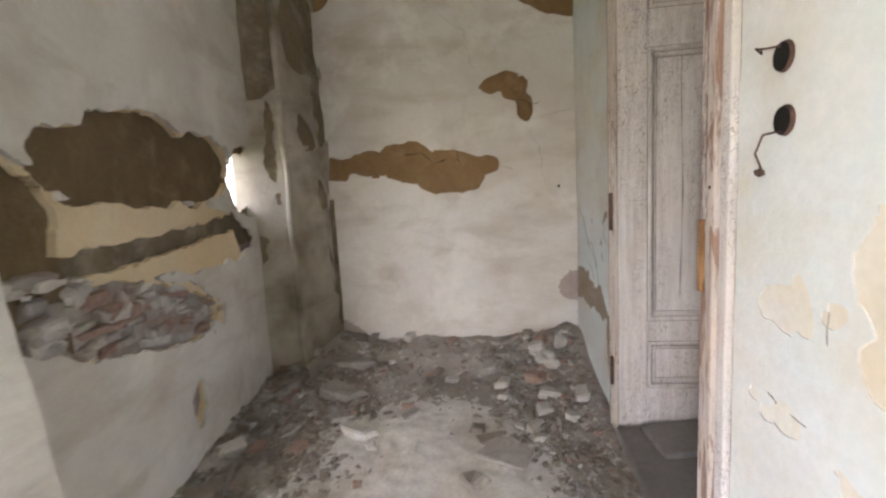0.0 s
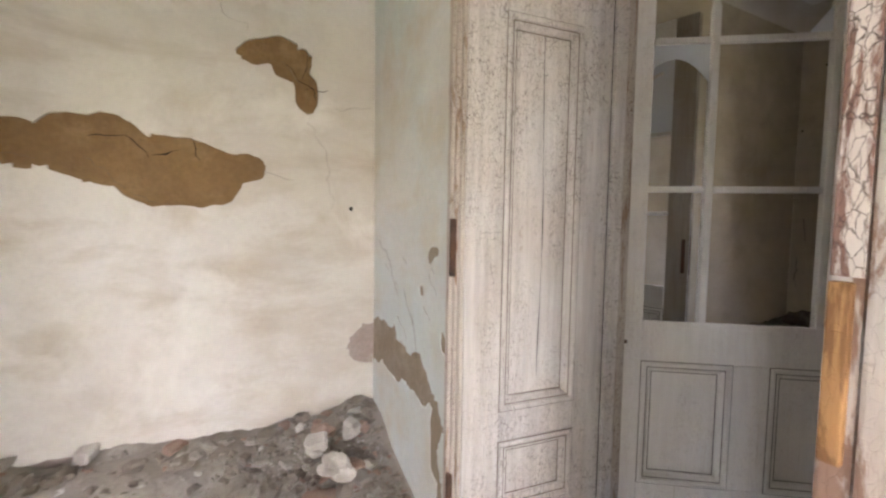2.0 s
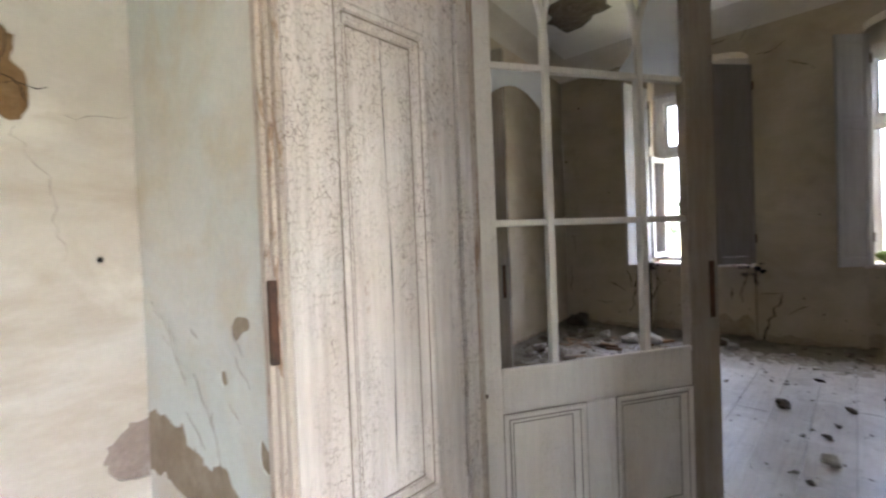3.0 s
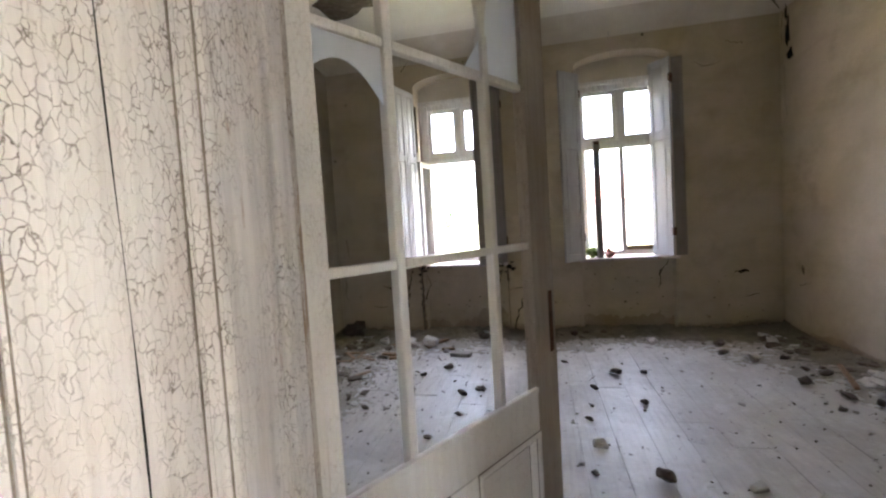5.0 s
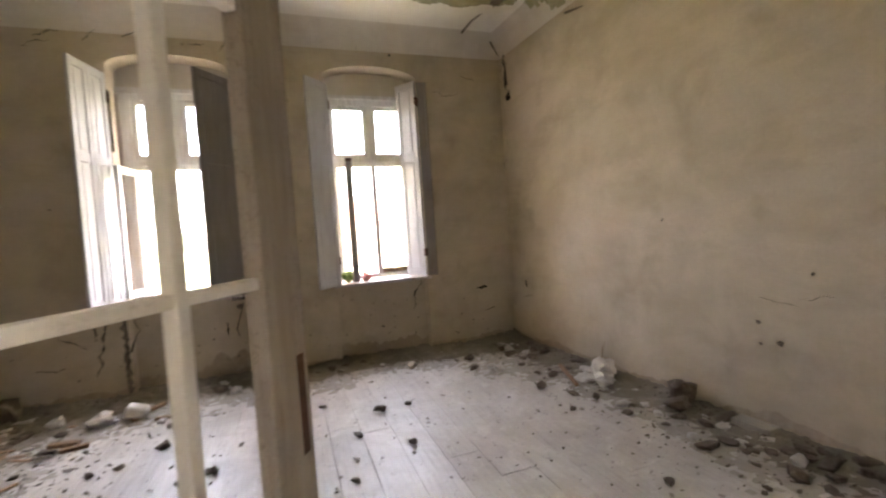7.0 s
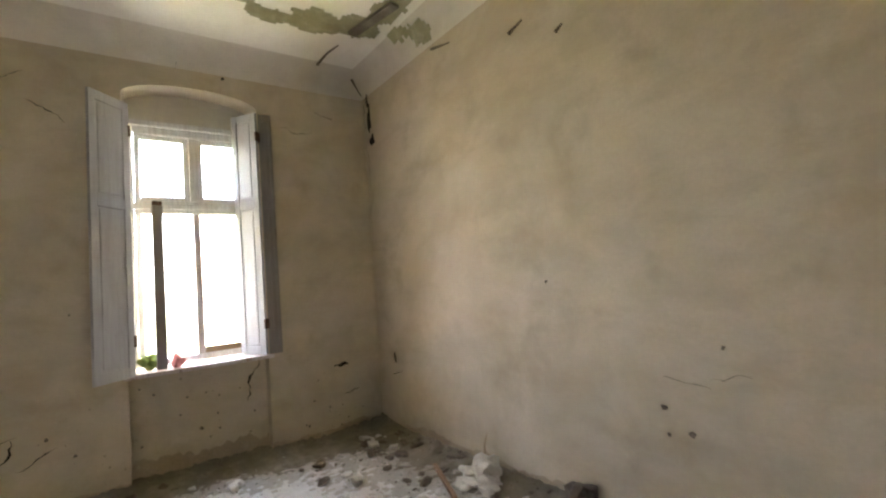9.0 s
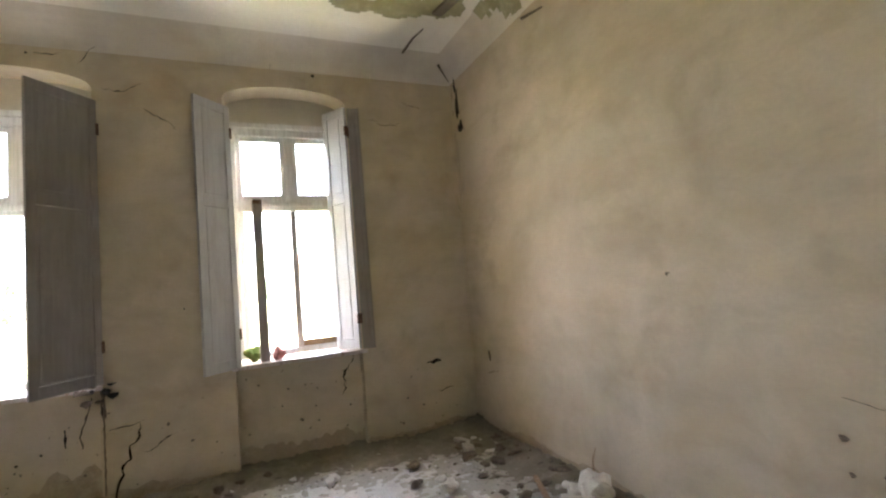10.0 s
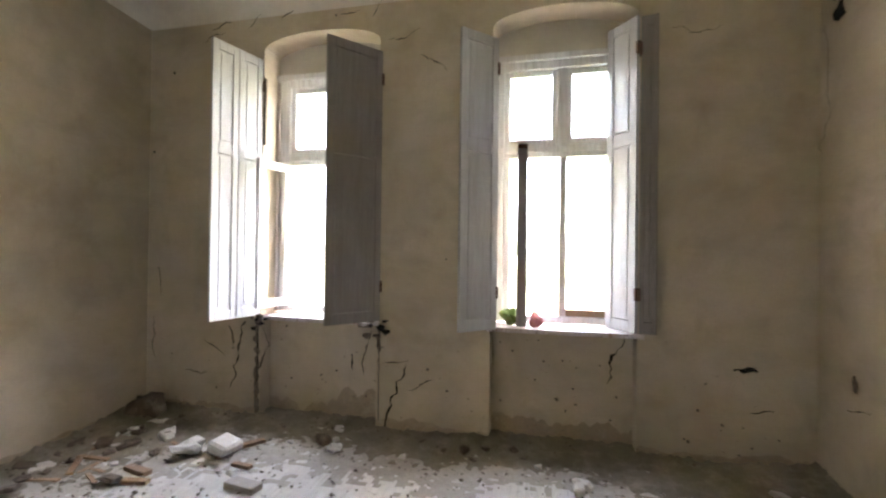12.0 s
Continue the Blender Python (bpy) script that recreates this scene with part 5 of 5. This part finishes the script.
for k, (x, y, s, name) in enumerate(SPOTS):
    mat, label = LOOK[name]
    bm = box_bm(-s / 2, s / 2, -s * 0.14, s * 0.14, 0, s * 0.16, 0.004) if name == "wood_scrap" else (shard((s, s * 0.7, s * 0.45), 300 + k) if k % 2 else lump((s, s * 0.7, s * 0.5), 300 + k, 2, 0.8))
    rest(name, bm, M[mat], x, y, 0.006, label, "debris", "debris on the floorboards", (0, 0, rnd.uniform(0, 180)) if name == "wood_scrap" else None)
for k in range(150):
    x, y, _ = room_spot(rnd)
    s = rnd.uniform(0.02, 0.075)
    name = "debris_chunk" if rnd.random() < 0.68 else "plaster_chunk"
    mat, label = LOOK[name]
    rest(name, (shard if k % 2 else lump)((s * 1.3, s, s * 0.5), 500 + k), M[mat], x, y, 0.004, label, "debris", "debris on the floorboards")
for k in range(90):
    x = rnd.uniform(3.1, 6.1)
    y = north_y(x) - 0.06 - abs(rnd.gauss(0, 0.42))
    s = rnd.uniform(0.05, 0.17) * (0.6 + 0.4 * rnd.random())
    name = ("debris_chunk", "debris_chunk", "plaster_chunk", "wood_scrap")[k % 4]
    mat, label = LOOK[name]
    bm = box_bm(-s, s, -s * 0.16, s * 0.16, 0, s * 0.16, 0.003) if name == "wood_scrap" else (shard if k % 3 else lump)((s * 1.4, s, s * 0.35), 1500 + k)
    rest(name, bm, M[mat], x, y, 0.004, label, "debris", "debris on the floorboards", (0, 0, rnd.uniform(0, 180)) if name == "wood_scrap" else None)
for k in range(70):
    x = rnd.uniform(2.3, 6.0)
    y = south_y(x) + 0.06 + abs(rnd.gauss(0, 0.33))
    s = rnd.uniform(0.03, 0.11)
    name = ("debris_chunk", "debris_chunk", "plaster_chunk")[k % 3]
    mat, label = LOOK[name]
    rest(name, (shard if k % 2 else lump)((s * 1.5, s, s * 0.45), 1800 + k), M[mat], x, y, 0.004, label, "debris", "debris on the floorboards")
rest("brick", box_bm(-0.13, 0.13, -0.06, 0.06, 0, 0.07, 0.008), M["dust_dark"], 3.05, -1.04, 0.0, "dusty brick lying by the wall foot", "brick", "", (0, 0, 5))
block = rest("brick", box_bm(-0.12, 0.12, -0.05, 0.05, 0, 0.05, 0.006), M["stone"], 5.24, 2.86, 0.0, "dusty brick lying on the floorboards", "brick", "", (0, 0, 82))
# rags and a stick by the wall
rag = thing("rag_bundle", pose(4.40, -0.88, 0), "crumpled dirty white rags on the floorboards", "rag")
for k, (dx, dy, sx, sz) in enumerate(((0, 0, 0.24, 0.2), (0.16, 0.06, 0.16, 0.1), (-0.14, 0.1, 0.18, 0.1), (0.05, 0.16, 0.2, 0.06))):
    part("fold", lump((sx, sx * 0.8, sz), 60 + k, 3, 0.9), M["rag"], rag).matrix_basis = pose(dx, dy, sz * 0.4)
tube("straw", [(0.05, -0.03, 0.1), (0.06, -0.04, 0.25), (0.03, -0.05, 0.34)], 0.006, M["brown_wood"], rag, 0.4)
stick = thing("wooden_stick", pose(4.9, -0.72, 0.012, 0, 0, 160), "dark wooden stick lying by the wall foot", "stick")
part("shaft", box_bm(0, 0.62, -0.018, 0.018, 0, 0.03, 0.006), M["brown_wood"], stick)
rest("debris_chunk", lump((0.22, 0.16, 0.2), 91, 2, 0.8), M["debris"], 3.62, -1.0, 0.0, "dark heap of rotten debris by the wall", "debris", "debris on the floorboards")
rest("debris_chunk", lump((0.3, 0.22, 0.24), 92, 2, 0.8), M["debris"], 6.08, 4.52, 0.0, "dark heap of rotten debris in the corner", "debris", "debris on the floorboards")

# small things on the sills
pot = rest("green_weed", lump((0.1, 0.12, 0.12), 5, 3, 1.2), earth("weed green", (0.10, 0.16, 0.04), (0.16, 0.2, 0.06), (0.22, 0.2, 0.08), 20), 6.5, 1.22, SILL + 0.012, "small green weed growing on the window sill", "weed", "", (0, 0, 0))
rest("red_rag", lump((0.1, 0.1, 0.12), 6, 3, 0.9), earth("faded red cloth", (0.5, 0.2, 0.18), (0.45, 0.16, 0.15), (0.6, 0.3, 0.26), 12, 0.4), 6.47, 1.0, SILL + 0.012, "faded red rag on the window sill", "rag", "", (0, 0, 0))

# ---- marks on the room walls ----
EAST_M = Matrix(((0, 1, 0, EASTX - 0.001), (-1, 0, 0, 0), (0, 0, 1, 0), (0, 0, 0, 1)))
for k, (y, z, l, a, w) in enumerate(((2.35, 0.9, 0.3, -92, .008), (2.33, 0.6, 0.26, 5, .006), (2.11, 0.62, 0.68, -112, .016), (2.08, 0.38, 0.26, 28, .007), (3.555, 0.9, 0.9, -90, .008), (4.16, 0.72, 0.3, -30, .007), (3.86, 0.86, 0.2, -75, .014), (4.35, 0.39, 0.24, 0, .008),
                                     (2.6, 0.66, 0.14, -85, .018), (0.32, 0.92, 0.38, -112, .012), (-0.44, 0.73, 0.16, 0, .02), (-0.55, 0.42, 0.16, 10, .008), (2.3, 3.45, 0.3, 10, .006), (1.75, 3.9, 0.3, 60, .005), (4.2, 3.6, 0.25, 20, .006), (2.0, 3.3, 0.3, -35, .005), (0.95, 3.75, 0.3, 80, .004), (4.7, 1.4, 0.3, -80, .006), (4.75, 0.9, 0.4, -85, .007), (4.1, 3.72, 0.22, 14, .010), (3.7, 3.70, 0.16, 40, .008), (3.35, 3.74, 0.14, 30, .008), (2.75, 3.70, 0.18, 8, .008), (2.45, 3.66, 0.2, 55, .006), (0.0, 3.3, 0.35, -4, .004), (-0.4, 3.55, 0.2, -20, .006), (3.75, 0.75, 0.5, -100, .012), (3.68, 0.9, 0.3, -110, .016), (2.42, 0.88, 0.4, -100, .012))):
    crack(wall_east, EAST_M, -y, z, l, a, w, 50.0 + k)
for y, z, s in ((0.53, 3.75, .035), (4.87 - 0.1, 2.55, .03), (4.54, 3.33, .03), (1.75, 1.52, .018), (2.9, 0.45, .02), (2.75, 0.5, .02), (3.2, 0.4, .018), (4.1, 2.0, .02), (1.0, 0.55, .016), (0.7, 0.5, .016), (2.8, 3.72, .02)):
    part("nail_hole", lump((0.02, s, s), y * 7), M["black"], wall_east).matrix_basis = pose(EASTX, y, z)
south_wall = bpy.data.objects["wall_south"]
sd = Vector((SE[0] - SW[0], SE[1] - SW[1], 0)).normalized()
SOUTH_M = Matrix(((-sd.x, sd.y, 0, SE[0]), (-sd.y, -sd.x, 0, SE[1]), (0, 0, 1, 0), (0, 0, 0, 1)))
for u, z, su, sz in ((0.15, 3.50, .08, .32), (0.19, 3.24, .11, .12), (0.13, 3.72, .04, .16), (0.36, 0.77, .05, .09), (3.29, 0.74, .04, .03), (3.30, 0.59, .025, .025), (3.43, 0.62, .04, .03), (2.53, 1.49, .02, .02), (3.63, 1.10, .018, .02)):
    part("soot_mark", lump((su, 0.016, sz), u * 9 + z, 2, 0.9), M["debris" if z < 3 else "black"], south_wall).matrix_basis = SOUTH_M @ pose(u, 0, z)
for k, (u, z, l, a, w) in enumerate(((0.12, 3.9, 0.5, -100, .006), (0.1, 3.2, 0.9, -92, .003), (3.3, 0.92, 0.25, -5, .003), (3.55, 0.93, 0.2, 8, .003), (0.3, 0.6, 0.2, 8, .006))):
    crack(south_wall, SOUTH_M, u, z, l, a, w, 80.0 + k)



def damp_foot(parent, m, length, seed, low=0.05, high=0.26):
    """Darkening towards the floor put into the colour, dirt with it, with a ragged upper edge."""
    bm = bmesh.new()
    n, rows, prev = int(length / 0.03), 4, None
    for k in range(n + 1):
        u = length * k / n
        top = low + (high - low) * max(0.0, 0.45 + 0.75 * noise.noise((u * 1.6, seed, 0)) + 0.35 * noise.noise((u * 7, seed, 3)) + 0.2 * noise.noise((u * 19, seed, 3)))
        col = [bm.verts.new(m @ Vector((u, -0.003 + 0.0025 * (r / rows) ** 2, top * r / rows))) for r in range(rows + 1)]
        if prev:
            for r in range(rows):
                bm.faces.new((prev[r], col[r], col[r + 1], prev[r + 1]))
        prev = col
    part("damp_foot", bm, M["brown_plaster"], parent, "dirty plaster darkened along the foot")


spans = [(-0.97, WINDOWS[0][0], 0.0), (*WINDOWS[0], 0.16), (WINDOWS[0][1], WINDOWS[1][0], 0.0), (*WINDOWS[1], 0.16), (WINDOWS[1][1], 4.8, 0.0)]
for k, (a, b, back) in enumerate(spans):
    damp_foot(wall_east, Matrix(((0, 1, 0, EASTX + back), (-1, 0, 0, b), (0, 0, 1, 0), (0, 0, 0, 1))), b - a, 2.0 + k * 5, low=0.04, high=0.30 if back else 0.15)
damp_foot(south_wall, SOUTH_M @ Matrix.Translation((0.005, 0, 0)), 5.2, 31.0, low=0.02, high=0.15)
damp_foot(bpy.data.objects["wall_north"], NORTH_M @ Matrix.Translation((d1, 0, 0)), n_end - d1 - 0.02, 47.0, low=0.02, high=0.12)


def pocks(count, seed):
    r = random.Random(seed)
    bm = bmesh.new()
    for _ in range(count):
        y, z, s = r.uniform(-0.8, 4.7), 0.08 + 0.85 * r.random() ** 1.4, 0.003 + 0.012 * r.random() ** 4
        x = EASTX + (0.16 if any(a + 0.03 < y < b - 0.03 for a, b in WINDOWS) else 0) - 0.0015
        if any(abs(y - e) < 0.03 for w in WINDOWS for e in w):
            continue
        ring = [bm.verts.new((x, y + s * r.uniform(0.5, 1.4) * math.cos(q), z + s * r.uniform(0.5, 1.4) * math.sin(q))) for q in np.linspace(0, 2 * math.pi, 8)[:7]]
        mid = bm.verts.new((x - 0.002, y, z))
        for k in range(7):
            bm.faces.new((mid, ring[k], ring[(k + 1) % 7]))
    part("pock_marks", bm, M["dirt"], wall_east, "small dark pock marks in the plaster")


pocks(170, 5)


def broken_edge(y, z0, z1, wide, seed, mat, label):
    """Plaster broken off along an upright edge of the wall, ragged on both sides."""
    bm, prev, n = bmesh.new(), None, int((z1 - z0) / 0.012)
    for k in range(n + 1):
        z = z0 + (z1 - z0) * k / n
        a = wide * (0.35 + 0.8 * abs(noise.noise((z * 6, seed, 0))) + 0.5 * noise.noise((z * 21, seed, 1)))
        b = wide * (0.25 + 0.6 * abs(noise.noise((z * 5, seed, 4))) + 0.5 * noise.noise((z * 17, seed, 6)))
        row = [bm.verts.new((EASTX - d, y + o, z)) for d, o in ((0.001, -max(b, 0.001)), (0.007 + 0.004 * noise.noise((z * 30, seed, 2)), 0.0), (0.001, max(a, 0.001)))]
        if prev:
            bm.faces.new((prev[0], prev[1], row[1], row[0]))
            bm.faces.new((prev[1], prev[2], row[2], row[1]))
        prev = row
    part("broken_edge", bm, M[mat], wall_east, label)


broken_edge(3.565, 0.04, 0.93, 0.05, 2.0, "dirt", "dark broken plaster along the niche edge")
broken_edge(3.56, 0.3, 0.92, 0.022, 6.0, "black", "")
broken_edge(2.345, 0.1, 0.93, 0.014, 9.0, "dirt", "dark broken plaster along the niche edge")
broken_edge(2.34, 0.70, 0.94, 0.03, 4.0, "debris", "dark broken plaster along the niche edge")

# ---- rusty leftovers under the window shutters ----
for y, n in ((2.37, 10), (3.56, 8)):
    mess = thing("torn_fitting", pose(EASTX, y, SILL - 0.03), "black rotten wood and fittings under the sill", "fitting", "rotten sill ends")
    for k in range(n):
        part("splinter", lump((0.05, rnd.uniform(0.04, 0.12), rnd.uniform(0.02, 0.06)), k + y, 1, 0.8), M["black" if k % 2 else "debris"], mess).matrix_basis = pose(-0.03, rnd.uniform(-0.1, 0.22 if y < 3 else 0.06), rnd.uniform(-0.08, 0.06))

# ---- hole in the ceiling plaster ----
CM = Matrix(((0, 1, 0, 0), (1, 0, 0, 0), (0, 0, -1, COVE + COVE_R - 0.004), (0, 0, 0, 1)))
fallen = thing("ceiling_damage", pose(5.5, -0.2, COVE + COVE_R), "fallen ceiling plaster baring reed and laths", "ceiling damage")
bm = bmesh.new()


def ceil_z(x, y):
    """Height of the ceiling over the floor, cove included."""
    z = COVE + COVE_R
    for d in (y - south_y(x), EASTX - x):
        if d < COVE_R:
            z = min(z, COVE + COVE_R * math.sqrt(max(0.0, 1 - (1 - max(d, 0.0) / COVE_R) ** 2)))
    return z


CB = [(5.46, 0.47, 0.09, 0.12, 0), (5.63, 0.18, 0.11, 0.26, 0), (5.55, -0.22, 0.19, 0.28, 0), (5.45, -0.58, 0.19, 0.24, 0), (5.08, -0.72, 0.28, 0.13, 8), (5.20, -0.95, 0.16, 0.05, 20), (5.02, -0.99, 0.13, 0.05, 20)]
st = 0.03
for i in range(60):
    for j in range(70):
        x, y = 4.6 + i * st, -1.3 + j * st
        if blob_field(x, y, CB, 1.2, 4.0) < 0:
            vs = [bm.verts.new((xx, yy, ceil_z(xx, yy) - 0.012 + 0.006 * noise.noise((xx * 9, yy * 9, 2)))) for xx, yy in ((x, y), (x + st, y), (x + st, y + st), (x, y + st))]
            bm.faces.new(vs)
bmesh.ops.remove_doubles(bm, verts=bm.verts, dist=0.002)
bm.transform(pose(-5.5, 0.2, -(COVE + COVE_R)))
part("bare_reed", bm, M["reed"], fallen, "greenish reed mat above the plaster")
part("lath", box_bm(-0.32, 0.32, -0.05, 0.05, -0.05, -0.02, 0.006, m=pose(-0.23, -0.43, 0, 0, 0, 14)), M["dirt"], fallen, "dark loose lath")
for pts in (((4.90, -1.03, 3.72), (4.65, -1.06, 3.67)), ((6.22, -0.41, 4.04), (6.05, -0.47, 4.11), (5.88, -0.53, 4.125)), ((6.27, -0.83, 3.98), (6.33, -0.97, 3.82)), ((3.95, -1.088, 3.39), (3.81, -1.095, 3.43)), ((3.53, -1.108, 3.19), (3.47, -1.111, 3.22))):
    tube("scar", [Vector(p) - Vector((5.5, -0.2, COVE + COVE_R)) for p in pts], 0.014, M["debris"], fallen, 0.4)
dark = thing("ceiling_gap", pose(5.1, 3.9, COVE + COVE_R), "dark gap where ceiling plaster fell", "ceiling damage")
bm = lump((0.75, 0.9, 0.03), 14, 3, 0.9)
part("gap", bm, M["debris"], dark)

# ---- floorboards ----
rnd = random.Random(3)
bw, k, y = 0.235, 0, -1.35
while y < 5.0:
    cuts = sorted((RX - 0.02, RX + rnd.uniform(1.6, 3.6), EASTX + 0.16))
    for a, b in zip(cuts, cuts[1:]):
        bm = bmesh.new()
        box(bm, a + 0.001, b - 0.001, y + 0.0008, y + bw - 0.0008, -0.028, 0.0, 0.002)
        ob = part("plank", bm, M["plank"], floor_room)
        ob.location.z = rnd.uniform(-0.002, 0.001)
    y += bw
